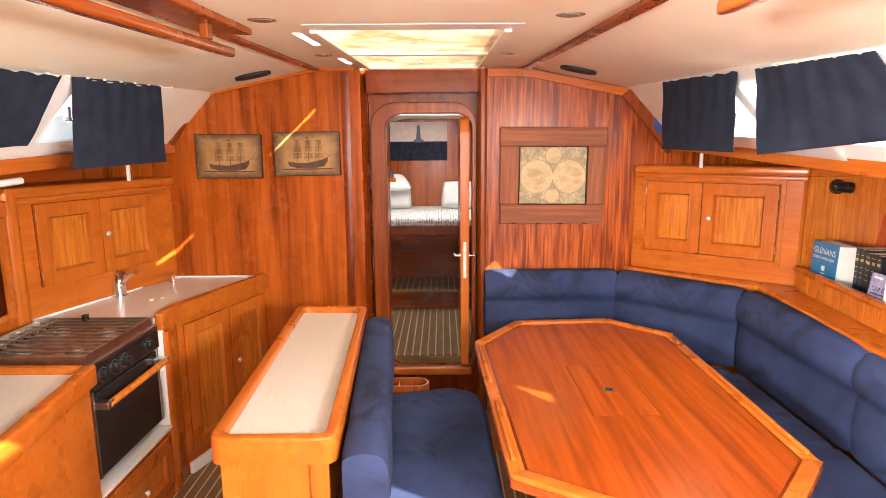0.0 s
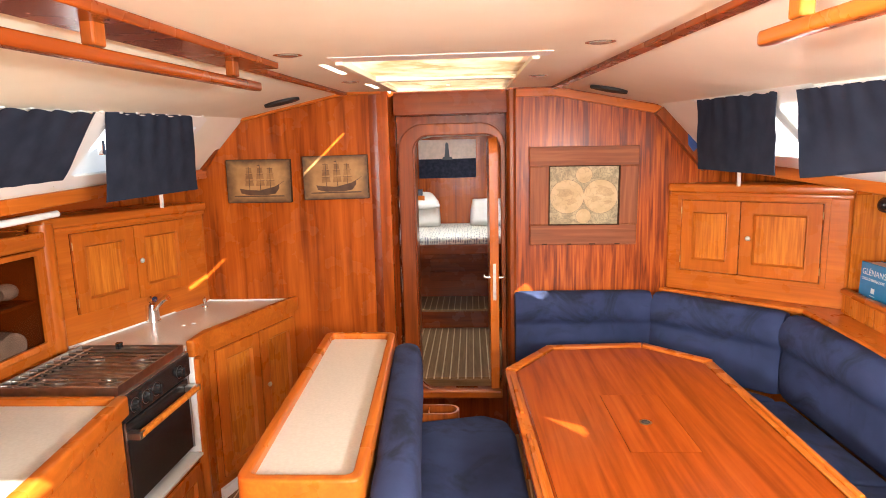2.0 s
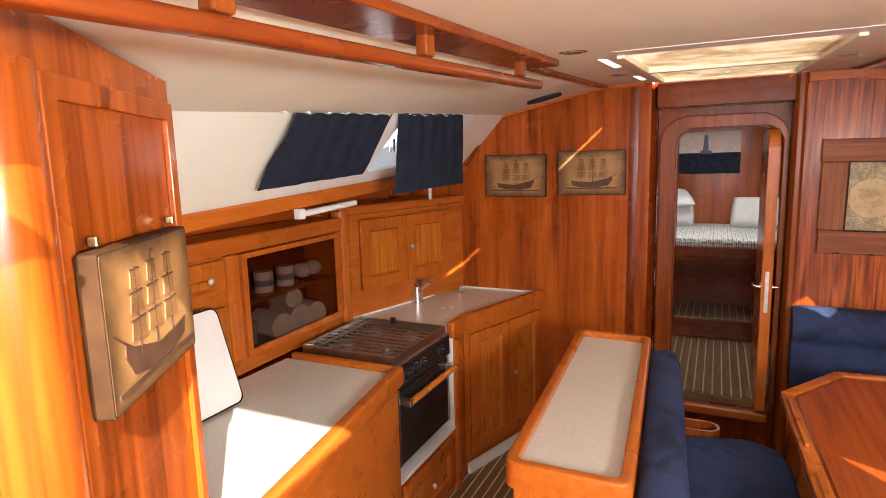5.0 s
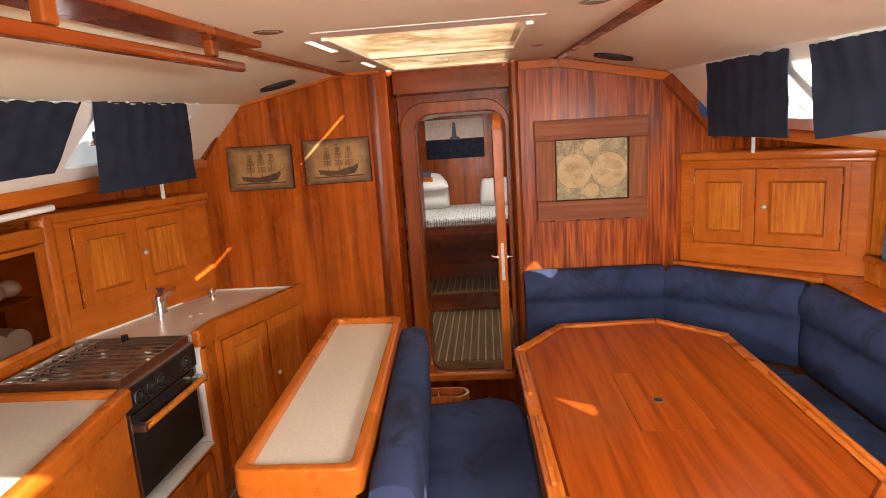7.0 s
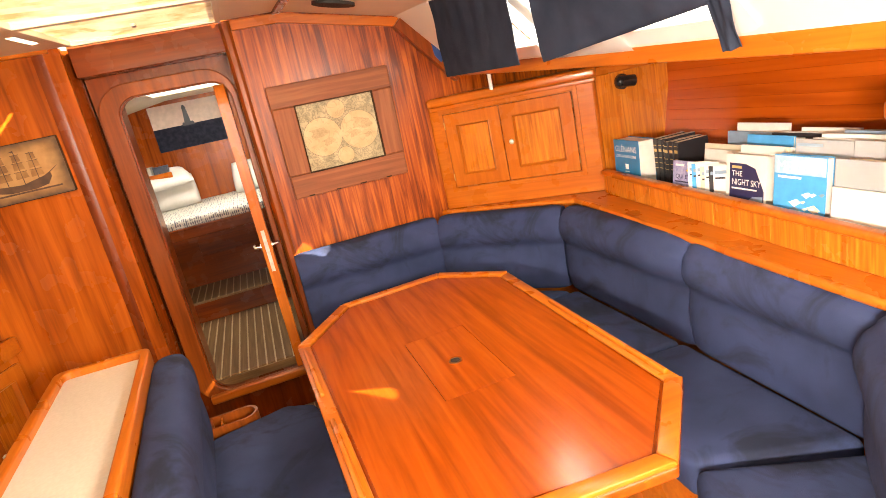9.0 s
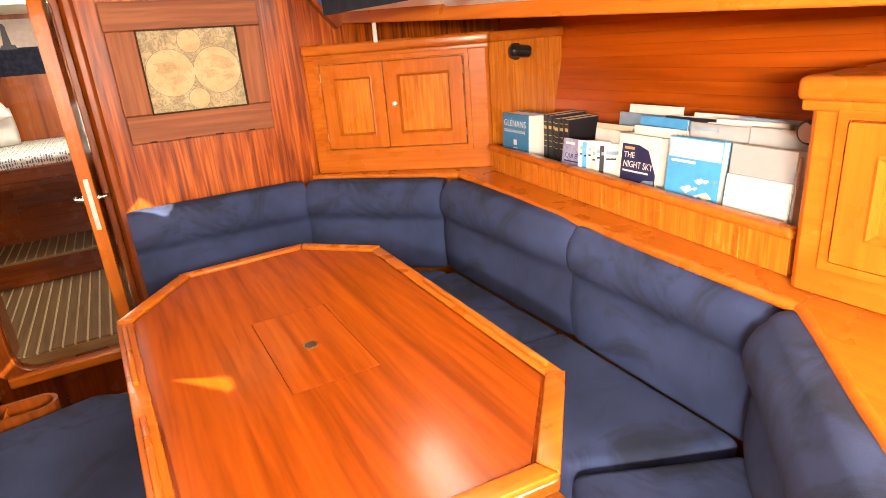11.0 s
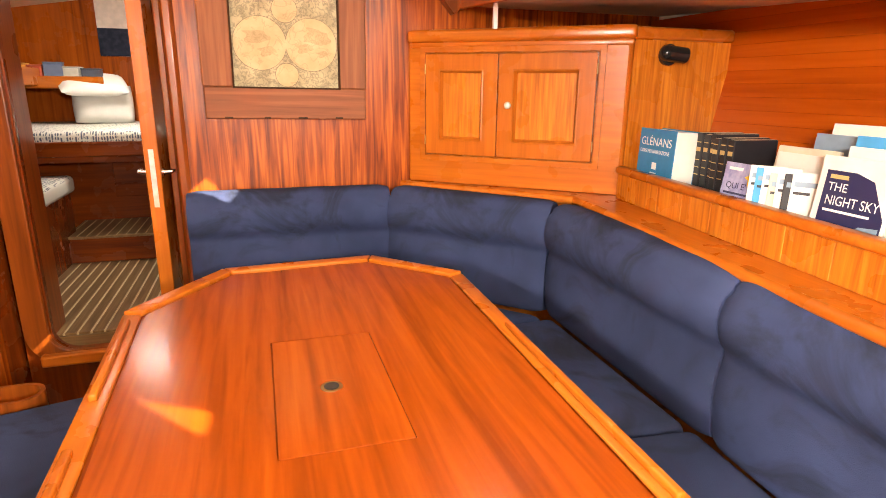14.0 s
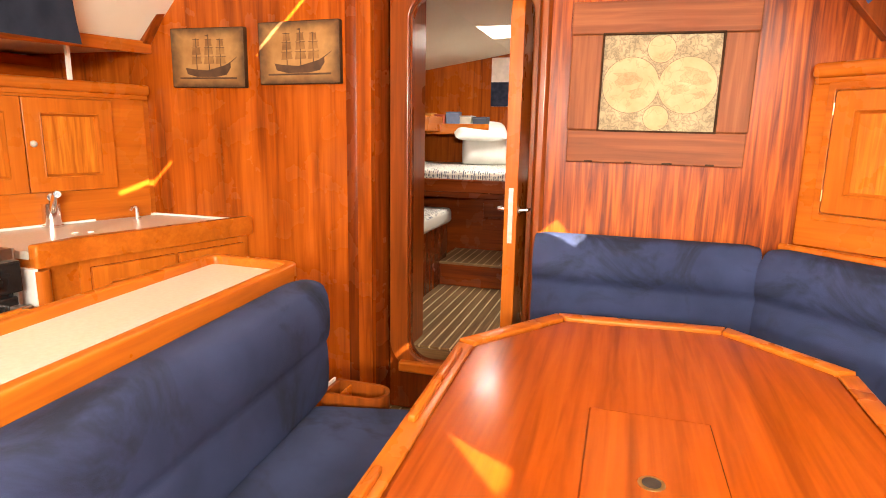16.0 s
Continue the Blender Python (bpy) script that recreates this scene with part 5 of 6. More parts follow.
part("edge_strip", box(0.57, 0.588, -0.008, 0.02, 0.6, 1.8, 0.003), WALL, cab)


# ---- pictures ----
def plaque_paint(name):
    """Golden glaze that turns dark and sooty towards the rim of the board, as it was painted."""
    m = plain(name, (0.3, 0.145, 0.046), (0.46, 0.25, 0.09), 0.5, 0, 9, 0.1, 60)
    n, l, b = m.node_tree.nodes, m.node_tree.links, m.node_tree.nodes["Principled BSDF"]
    base = b.inputs["Base Color"].links[0].from_socket
    tc, sub, ab, sep = n.new("ShaderNodeTexCoord"), n.new("ShaderNodeVectorMath"), n.new("ShaderNodeVectorMath"), n.new("ShaderNodeSeparateXYZ")
    sub.operation, ab.operation = "SUBTRACT", "ABSOLUTE"
    sub.inputs[1].default_value = (0.5, 0.5, 0.5)
    l.new(tc.outputs["Generated"], sub.inputs[0])
    l.new(sub.outputs[0], ab.inputs[0])
    l.new(ab.outputs[0], sep.inputs[0])
    mx, ns, ad = n.new("ShaderNodeMath"), n.new("ShaderNodeTexNoise"), n.new("ShaderNodeMath")
    mx.operation, ad.operation = "MAXIMUM", "MULTIPLY_ADD"
    l.new(sep.outputs["X"], mx.inputs[0])
    l.new(sep.outputs["Z"], mx.inputs[1])
    ns.inputs["Scale"].default_value, ns.inputs["Detail"].default_value = 22, 6
    l.new(tc.outputs["Object"], ns.inputs[0])
    ad.inputs[1].default_value = 0.16
    l.new(ns.outputs[0], ad.inputs[0])
    l.new(mx.outputs[0], ad.inputs[2])
    r = ramp(n, ((0.4, (0, 0, 0)), (0.58, (0.9, 0.9, 0.9))))
    l.new(ad.outputs[0], r.inputs[0])
    mix = n.new("ShaderNodeMix")
    mix.data_type = "RGBA"
    l.new(r.outputs[0], mix.inputs[0])
    l.new(base, mix.inputs[6])
    mix.inputs[7].default_value = (0.05, 0.022, 0.009, 1)
    l.new(mix.outputs[2], b.inputs["Base Color"])
    return m


PLAQ, BURNT, SHIP = plaque_paint("parchment_glaze"), plain("charred_edge", (0.035, 0.015, 0.006), (0.08, 0.035, 0.014), 0.75, 0, 14, 0.2, 60, 0, 0.15), plain("sepia_ink", (0.06, 0.026, 0.012), (0.11, 0.05, 0.022), 0.6, 0, 20)
SAIL = plain("sepia_sail", (0.17, 0.075, 0.023), (0.33, 0.165, 0.055), 0.6, 0, 14)


def ship_plaque(m, flip=1, w=0.415, h=0.275, t=0.024):
    e = thing("ship_plaque", m, "brown wooden plaque with a sepia three-masted sailing ship", "picture", "ship plaques")
    part("board", slab(rounded(-w / 2, w / 2, -h / 2, h / 2, 0.006, 3), -t, -0.001, 0.004), BURNT, e, "dark charred board edge")
    part("face", slab(rounded(-w / 2 + 0.004, w / 2 - 0.004, -h / 2 + 0.004, h / 2 - 0.004, 0.006, 4), -t - 0.0015, -t + 0.002), PLAQ, e, "golden brown glazed face")
    f = -t - 0.0035
    hull = [(-0.125, -0.045), (-0.115, -0.075), (-0.06, -0.088), (0.05, -0.088), (0.105, -0.078), (0.13, -0.045), (0.128, -0.02), (0.1, -0.035), (0.0, -0.058), (-0.08, -0.052)]
    q = lambda ps: [(x * flip, z) for x, z in ps][::flip]
    part("hull", slab(q(hull), f, -t), SHIP, e, "dark painted hull")
    part("sea_line", box(-0.16, 0.16, f, -t, -0.098, -0.09, 0), SHIP, e)
    for x, top in ((-0.06, 0.088), (0.01, 0.105), (0.075, 0.085)):
        part("mast", box(x * flip - 0.0015, x * flip + 0.0015, f - 0.0006, -t, -0.055, top, 0), SHIP, e)
        for i, (z0, wd) in enumerate(((-0.03, 0.028), (0.012, 0.024), (0.05, 0.018))):
            z1 = min(top - 0.004, z0 + 0.034)
            part("sail", slab(q([(x - wd, z0), (x + wd, z0 + 0.003), (x + wd * 0.8, z1), (x - wd * 0.8, z1)]), f - 0.0004, -t), SAIL, e)
            part("yard", box(x * flip - wd, x * flip + wd, f - 0.001, -t, z1 - 0.001, z1 + 0.001, 0), SHIP, e)
        part("pennant", slab(q([(x, top), (x - 0.02, top - 0.004), (x, top - 0.01)]), f, -t), SHIP, e)
    part("bowsprit", slab(q([(0.12, -0.03), (0.165, 0.0), (0.166, 0.003), (0.12, -0.025)]), f, -t), SHIP, e)
    return e


ship_plaque(pose(-1.335, BULK - 0.001, 1.579, 0, 0.5))
ship_plaque(pose(-0.842, BULK - 0.001, 1.592, 0, -0.5), 1)
pm = mP @ Matrix.Translation((0.3, -0.016, 1.468))
ship_plaque(pm, -1, 0.36, 0.24, 0.03)
for u, z in ((0.175, 1.598), (0.48, 1.6)):
    o = tagged(link_mesh("plaque_clip", box(-0.006, 0.006, -0.014, 0.0, -0.006, 0.008, 0.002), BRASS), "small metal clip that holds the plaque", "clip")
    o.matrix_world = mP @ Matrix.Translation((u, -0.013, z))

mapf = thing("map_picture", pose(0.703, BULK - 0.001, 1.443, 0, 0.5), "antique double-hemisphere world map in a rough wooden frame", "picture")
FW, FH = 0.335, 0.305
for x0, x1, z0, z1, mt_ in ((-FW, FW, 0.185, FH, OLDW), (-FW + 0.008, FW - 0.006, -FH, -0.178, OLDW), (-FW + 0.004, -0.212, -0.177, 0.184, OLDWZ), (0.219, FW - 0.002, -0.177, 0.184, OLDWZ)):
    part("frame_board", box(x0, x1, -0.03, -0.001, z0, z1, 0.005), mt_, mapf, "rough brown frame board")
for k in range(9):
    u = -0.31 + 0.075 * k
    part("worn_nick", box(u - 0.012 - 0.006 * (k % 3), u + 0.014, -0.0315, -0.028, -FH + 0.002, -FH + 0.006 + 0.003 * (k % 2), 0.001), BURNT if k % 2 else OLDW, mapf)
part("inner_lip", ring(rounded(-0.214, 0.222, -0.182, 0.189, 0.002, 1), rounded(-0.207, 0.215, -0.175, 0.182, 0.002, 1), -0.034, -0.012, 0.001), BURNT, mapf)


def engraved(name, paper1, paper2, ink, scale, width, amount):
    """Printed paper: fine inked contour lines wander over a mottled tint."""
    m = plain(name, paper1, paper2, 0.6, 0, 14)
    n, l, b = m.node_tree.nodes, m.node_tree.links, m.node_tree.nodes["Principled BSDF"]
    base = b.inputs["Base Color"].links[0].from_socket
    tc, t = n.new("ShaderNodeTexCoord"), n.new("ShaderNodeTexNoise")
    t.inputs["Scale"].default_value, t.inputs["Detail"].default_value, t.inputs["Distortion"].default_value = scale, 6, 0.8
    l.new(tc.outputs["Object"], t.inputs[0])
    r = ramp(n, ((0.5 - width, (0, 0, 0)), (0.5, (amount, amount, amount)), (0.5 + width, (0, 0, 0))))
    l.new(t.outputs[0], r.inputs[0])
    mix = n.new("ShaderNodeMix")
    mix.data_type = "RGBA"
    l.new(r.outputs[0], mix.inputs[0])
    l.new(base, mix.inputs[6])
    mix.inputs[7].default_value = (*ink, 1)
    l.new(mix.outputs[2], b.inputs["Base Color"])
    return m


part("sheet", box(-0.208, 0.216, -0.014, -0.012, -0.176, 0.183, 0), engraved("map_border_print", (0.36, 0.29, 0.16), (0.56, 0.45, 0.26), (0.07, 0.065, 0.045), 46, 0.08, 0.55), mapf, "aged sheet crowded with engraved ornament")
SEA = plain("map_ink", (0.16, 0.12, 0.07), (0.24, 0.18, 0.1), 0.6, 0, 10)
LAND = engraved("map_hemisphere", (0.5, 0.36, 0.18), (0.63, 0.47, 0.26), (0.24, 0.16, 0.075), 17, 0.02, 0.4)
for x, z, r in ((-0.099, -0.004, 0.104), (0.107, -0.004, 0.104), (0.004, 0.13, 0.05), (0.004, -0.126, 0.046)):
    part("hemisphere_rim", rod((x, -0.0145, z), (x, -0.0152, z), r + 0.002, 48), SEA, mapf)
    part("hemisphere", rod((x, -0.0148, z), (x, -0.0158, z), r, 48), LAND, mapf, "tan map hemisphere with fine coast lines")
rnd = random.Random(4)
for cx, cz, rr in ((-0.12, 0.02, 0.045), (-0.075, -0.035, 0.03), (0.125, 0.03, 0.05), (0.075, -0.02, 0.03), (0.15, -0.04, 0.02)):
    ph = rnd.uniform(0, 6)
    pts = [(cx + rr * (1 + 0.3 * math.sin(3 * a + ph) + 0.18 * math.sin(7 * a + 2 * ph)) * math.cos(a), cz + 0.75 * rr * (1 + 0.3 * math.sin(2 * a + ph)) * math.sin(a)) for a in (2 * math.pi * k / 28 for k in range(28))]
    part("continent", slab(pts, -0.0162, -0.0157), engraved("map_land", (0.43, 0.3, 0.145), (0.56, 0.4, 0.21), (0.26, 0.17, 0.08), 60, 0.06, 0.45), mapf, "shaded engraved continent")

# ---- curtains ----


def curtain(name, tl, tr, br, bl, waves, seed, label):
    """A hanging cloth between four corners, gathered along its head."""
    nx, nz = 40, 18
    p = [Vector(v) for v in (tl, tr, br, bl)]
    nrm = (p[1] - p[0]).cross(p[3] - p[0]).normalized()
    vs, fs = [], []
    for side in (0, 1):
        for j in range(nz + 1):
            t = j / nz
            for i in range(nx + 1):
                s = i / nx
                q = p[0].lerp(p[1], s).lerp(p[3].lerp(p[2], s), t)
                a = 0.0035 * (0.3 + 0.7 * (1 - t) ** 2) * math.sin(s * waves * 6.283 + 0.7 * math.sin(3 * t + seed)) + 0.012 * noise.noise(Vector((s * 3, t * 2, seed)))
                q = q + nrm * (a + 0.003 * side)
                if j == 0:
                    q.z -= 0.006 * max(0.0, math.cos(s * waves * 6.283 + seed)) ** 6
                vs.append(q)
    k = (nx + 1) * (nz + 1)
    for side in (0, 1):
        for j in range(nz):
            for i in range(nx):
                a = side * k + j * (nx + 1) + i
                f = (a, a + 1, a + nx + 2, a + nx + 1)
                fs.append(f if side else f[::-1])
    edge = [*range(nx + 1), *[r * (nx + 1) + nx for r in range(1, nz + 1)], *[nz * (nx + 1) + c for c in range(nx - 1, -1, -1)], *[r * (nx + 1) for r in range(nz - 1, 0, -1)]]
    for a, b in zip(edge, edge[1:] + edge[:1]):
        fs.append((a, b, b + k, a + k))
    me = bpy.data.meshes.new(name)
    me.from_pydata(vs, [], fs)
    me.materials.append(CURTAIN)
    return shade(tagged(new(name, me), label, "curtain", "window curtains"), 80)


curtain("curtain", (-1.405, 2.32, 1.908), (-1.405, 3.04, 1.94), (-1.46, 3.14, 1.562), (-1.46, 2.345, 1.55), 6, 1, "navy cotton curtain hanging straight at the window")
curtain("curtain", (-1.375, 1.585, 1.862), (-1.375, 2.21, 1.893), (-1.585, 2.28, 1.645), (-1.6, 1.62, 1.608), 6, 2, "navy cotton curtain pulled aslant over the window")
curtain("curtain", (1.14, 3.1, 1.95), (1.14, 2.325, 1.91), (1.14, 2.3, 1.6), (1.14, 3.05, 1.612), 6, 3, "navy cotton curtain hanging straight at the window")
curtain("curtain", (1.13, 2.17, 1.897), (1.13, 1.58, 1.867), (1.315, 1.61, 1.648), (1.185, 2.215, 1.592), 6, 4, "navy cotton curtain with its lower corner pulled aft")
curtain("curtain_tie", (1.29, 1.61, 1.7), (1.29, 1.55, 1.695), (1.36, 1.57, 1.535), (1.36, 1.63, 1.53), 1, 5, "navy cloth tie hanging from the curtain rail")
for x, sgn in ((-1.40, -1), (1.15, 1)):
    rail = thing("curtain_rail", Matrix.Translation((x, 2.35, 1.80 + 0.05 * 2.35)), "thin white curtain rail with small clips below the headliner", "rail")
    bm = rod((0, -0.85, -0.0425 - 0.006), (0, 0.85, 0.0425 - 0.006), 0.004, 8)
    part("rod", bm, WHITE, rail)
    for i in range(14):
        y = -0.8 + i * 0.122
        part("clip", box(-0.006, 0.006, y - 0.009, y + 0.009, 0.05 * y - 0.016, 0.05 * y - 0.002, 0.002), WHITE, rail)
for x, y, z0, z1 in ((1.5, 3.4, 1.5, 1.6), (-1.78, 3.35, 1.45, 1.6)):
    o = tagged(link_mesh("strut", box(-0.008, 0.008, -0.008, 0.008, 0, z1 - z0, 0.001), WHITE), "slim white strut between locker and deck", "strut")
    o.matrix_world = pose(x, y, z0)

# cloth ends tucked behind the cornice trim
for x, z, c in ((1.338, 1.77, solid("blue_cloth", (0.03, 0.09, 0.28), 0.85)), (-1.70, 1.78, CURTAIN)):
    bm = slab([(-0.028, 0.05), (0.0, 0.062), (0.03, 0.045), (0.034, -0.05), (0.012, -0.075), (-0.02, -0.03)], -0.018, 0.012, 0.004)
    o = tagged(link_mesh("cloth_end", bm, c), "folded end of blue cloth tucked behind the corner trim", "cloth")
    o.matrix_world = pose(x, 3.70, z)

# ---- deckhead fittings ----
hatch = thing("deck_hatch_blind", Matrix.Translation((-0.1, 2.85, ceil_z(-0.1, 2.85))), "white-framed deck hatch with two glowing pleated blinds", "hatch")


def hz(x, y, d):
    return 1.925 + 0.05 * y + d


def plank_at(x0, x1, y0, y1, d0, d1, w=0.003):
    return prism([(x0, y0), (x1, y0), (x1, y1), (x0, y1)], lambda x, y: hz(x, y, d0), lambda x, y: hz(x, y, d1), w)


wparts("frame_bar", plank_at(-0.45, 0.28, 2.0, 2.125, -0.002, 0.03, 0.001), WHITE, hatch)
wparts("frame_bar", plank_at(-0.445, 0.245, 3.66, 3.715, -0.012, 0.03), VINYL, hatch)
wparts("frame_bar", plank_at(-0.45, 0.25, 2.86, 2.91, -0.012, 0.02), VINYL, hatch)
for x0, x1 in ((-0.45, -0.425), (0.225, 0.25)):
    wparts("frame_bar", plank_at(x0, x1, 2.12, 3.66, -0.012, 0.03), VINYL, hatch)
for y0, y1 in ((2.12, 2.86), (2.91, 3.66)):
    bm = bmesh.new()
    n_ = 28
    rows = []
    for i in range(n_ + 1):
        y = y0 + (y1 - y0) * i / n_
        rows.append([bm.verts.new((x, y, hz(x, y, 0.014 + (0.006 if i % 2 else -0.006) - 0.008 * math.cos(x * 4)))) for x in (-0.426, -0.26, -0.1, 0.06, 0.226)])
    for a, b in zip(rows, rows[1:]):
        for c in range(4):
            bm.faces.new((a[c], a[c + 1], b[c + 1], b[c]))
    wparts("pleated_blind", bm, BLIND, hatch, "cream pleated blind lit from above")
wparts("blind_tab", plank_at(-0.115, -0.095, 3.3, 3.36, -0.01, 0.004), WHITE, hatch)
for i, (x, y) in enumerate(((-0.51, 0.72), (-0.55, 1.91), (0.395, 1.85), (-0.57, 2.97), (0.337, 2.945))):
    e = thing("ceiling_downlight", pose(x, y, ceil_z(x, y) - 0.0005, 2.86), "round recessed chrome downlight in the headliner, unlit", "lamp", "ceiling downlights")
    b = rounded(-0.045, 0.045, -0.045, 0.045, 0.0445, 6)
    i_ = rounded(-0.031, 0.031, -0.031, 0.031, 0.0305, 6)
    bm = ring(b, i_, -0.007, 0.0, 0.002)
    bm.transform(Matrix.Rotation(radians(-90), 4, "X"))
    bm.transform(Matrix.Translation((0, 0, -0.0)))
    shade(part("bezel", bm, CHROME, e))
    part("lens", rod((0, 0, -0.001), (0, 0, -0.003), 0.0315, 24), SOCKET, e, "dark lens")
for x, y, rz in ((-1.045, 3.37, 0), (0.755, 3.31, 0)):
    tilt = 12 if x < 0 else -11.3
    e = thing("speaker_grille", pose(x, y, ceil_z(x, y) - 0.001, 2.86, -tilt if x < 0 else -tilt, 0), "black oval loudspeaker grille in the headliner", "speaker", "ceiling speakers")
    bm = rod((0, 0, 0.0), (0, 0, -0.014), 0.1, 32)
    for v in bm.verts:
        v.co.y *= 0.8
    shade(part("grille", bm, plain("speaker_mesh", (0.01, 0.009, 0.008), (0.016, 0.014, 0.012), 0.7, 0, 200, 0.4, 500), e))


def hand_rail(name, x, y0, y1, posts, drop=0.095):
    e = thing(name, Matrix.Translation((x, (y0 + y1) / 2, 1.925 + 0.05 * (y0 + y1) / 2)), "varnished mahogany overhead grab rail on short posts", "grab rail", "overhead grab rails")
    bm = prism([(x - 0.02, y0), (x + 0.02, y0), (x + 0.02, y1 - 0.03), (x + 0.008, y1), (x - 0.008, y1), (x - 0.02, y1 - 0.03)], lambda a, y: 1.925 + 0.05 * y - drop, lambda a, y: 1.925 + 0.05 * y - drop + 0.027, 0.007, 3)
    # Port rail and posts take darker copies of the wood: shade put into colour.
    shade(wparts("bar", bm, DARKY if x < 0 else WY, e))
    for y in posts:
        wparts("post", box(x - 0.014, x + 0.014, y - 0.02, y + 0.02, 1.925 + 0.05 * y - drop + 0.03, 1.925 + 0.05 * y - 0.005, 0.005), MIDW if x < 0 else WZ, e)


hand_rail("grab_rail", -0.7, -0.9, 2.06, (-0.5, 0.05, 0.6, 1.18, 1.84))
hand_rail("grab_rail", 0.585, -0.9, 1.28, (-0.5, 0.05, 0.6, 1.14))

# ---- books and charts on the settee shelf ----
fx, fy = Vector((1.925, 3.075)), Vector((1.715, 1.44))
mB = along((1.955, 3.07), (1.745, 1.44), 0.861)


def book(u0, u1, h, d, color, back=0.0, lean=0, label="", name="book", yaw=0.0, pages=True, fit=(1.0, 1.0)):
    """A book or chart folder standing on the shelf, its cover or spine to the cabin."""
    e = thing(name, mB @ Matrix.Translation(((u0 + u1) / 2, 0.012 + back, 0.0)) @ pose(0, 0, 0, lean, 0, yaw) @ Matrix.Diagonal((fit[0], 1, fit[1], 1)), label, "book" if name == "book" else "chart folder", "books on the shelf")
    w = (u1 - u0) / 2
    part("cover", box(-w, w, 0, 0.003, 0, h, 0.0008), color, e)
    part("back_cover", box(-w, w, d - 0.003, d, 0, h, 0.0008), color, e)
    part("page_block", box(-w + 0.003, w - 0.002, 0.0032, d - 0.0032, 0.003, h - 0.004, 0), PAPER if pages else color, e)
    return e


def lettering(parent, text, x, z, size, color, y=-0.0006, width=None, align="LEFT"):
    cu = bpy.data.curves.new("lettering", "FONT")
    cu.body, cu.size, cu.align_x, cu.extrude = text, size, align, 0.0002
    tmp = bpy.data.objects.new("tmp", cu)
    dg = bpy.context.evaluated_depsgraph_get()
    me = bpy.data.meshes.new_from_object(tmp.evaluated_get(dg))
    bpy.data.objects.remove(tmp)
    me.materials.append(color)
    ob = new("lettering", me)
    ob.parent = parent
    s = 1.0
    if width:
        xs = [v.co.x for v in me.vertices]
        s = width / max(1e-6, max(xs) - min(xs))
    ob.matrix_basis = Matrix.Translation((x, y, z)) @ Matrix.Rotation(radians(90), 4, "X") @ Matrix.Diagonal((s, 1, 1, 1))
    return ob


BKBLUE, BKNAVY, BKGREY, BKSKY = solid("cyan_cover", (0.012, 0.19, 0.38), 0.35), solid("navy_cover", (0.02, 0.022, 0.07), 0.35), solid("grey_blue_cover", (0.2, 0.28, 0.36), 0.4), solid("sky_blue_cover", (0.05, 0.32, 0.62), 0.35)
BKDARK, INKW, GOLD = solid("dark_leatherette", (0.014, 0.014, 0.017), 0.45), solid("white_print", (0.75, 0.74, 0.7), 0.5), solid("gilt_print", (0.5, 0.36, 0.14), 0.4)
LILAC = plain("lilac_cover", (0.2, 0.2, 0.4), (0.5, 0.5, 0.66), 0.4, 0, 30)
# thick blue manual
e = book(0.03, 0.255, 0.275, 0.09, BKBLUE, 0.0, -2, "thick bright blue sailing manual with white title", yaw=3)
lettering(e, "GLÉNANS", -0.1, 0.215, 0.042, INKW, width=0.19)
lettering(e, "CORSO DI NAVIGAZIONE", -0.1, 0.187, 0.019, INKW, width=0.185)
part("emblem", box(-0.014, 0.014, -0.0008, 0, 0.13, 0.155, 0), INKW, e)
part("text_bar", box(-0.02, 0.02, -0.0008, 0, 0.115, 0.119, 0), INKW, e)
# dark bound volumes, their spines to the cabin
for i in range(6):
    u = 0.262 + i * 0.0305
    e = thing("book", mB @ Matrix.Translation((u + 0.016, 0.1 + 0.006 * (i % 3), 0)) @ pose(0, 0, 0, 0, 0, 2), "dark bound volume with gilt lines on its spine", "book", "books on the shelf")
    h = 0.272 - 0.008 * (i // 3) - 0.004 * (i % 2)
    part("cover", box(-0.0148, 0.0148, 0, 0.16, 0, h, 0.003), BKDARK, e)
    part("page_block", box(-0.012, 0.012, 0.006, 0.157, h + 0.0002, h + 0.0008, 0), CREAMP, e)
    for z in (0.13, 0.155, 0.18, 0.21, 0.24):
        part("gilt_line", box(-0.011, 0.011, -0.0006, 0.0004, z, z + (0.014 if z == 0.21 else 0.003), 0), GOLD, e)
e = book(0.53, 0.69, 0.21, 0.014, LILAC, -0.004, -8, "lilac printed booklet with a yellow star", yaw=6, fit=(0.88, 1.0))
lettering(e, "QUI E' IL", -0.06, 0.135, 0.026, BKNAVY, width=0.12)
part("star", slab([(0.04 + (0.026 if k % 2 else 0.012) * math.cos(k * math.pi / 5), 0.172 + (0.026 if k % 2 else 0.012) * math.sin(k * math.pi / 5)) for k in range(10)], -0.001, 0), solid("yellow_print", (0.8, 0.5, 0.03), 0.5), e)
part("text_bar", box(-0.06, 0.0, -0.0008, 0, 0.188, 0.197, 0), INKW, e)
part("text_bar", box(-0.065, 0.04, -0.0008, 0, 0.118, 0.124, 0), BKNAVY, e)
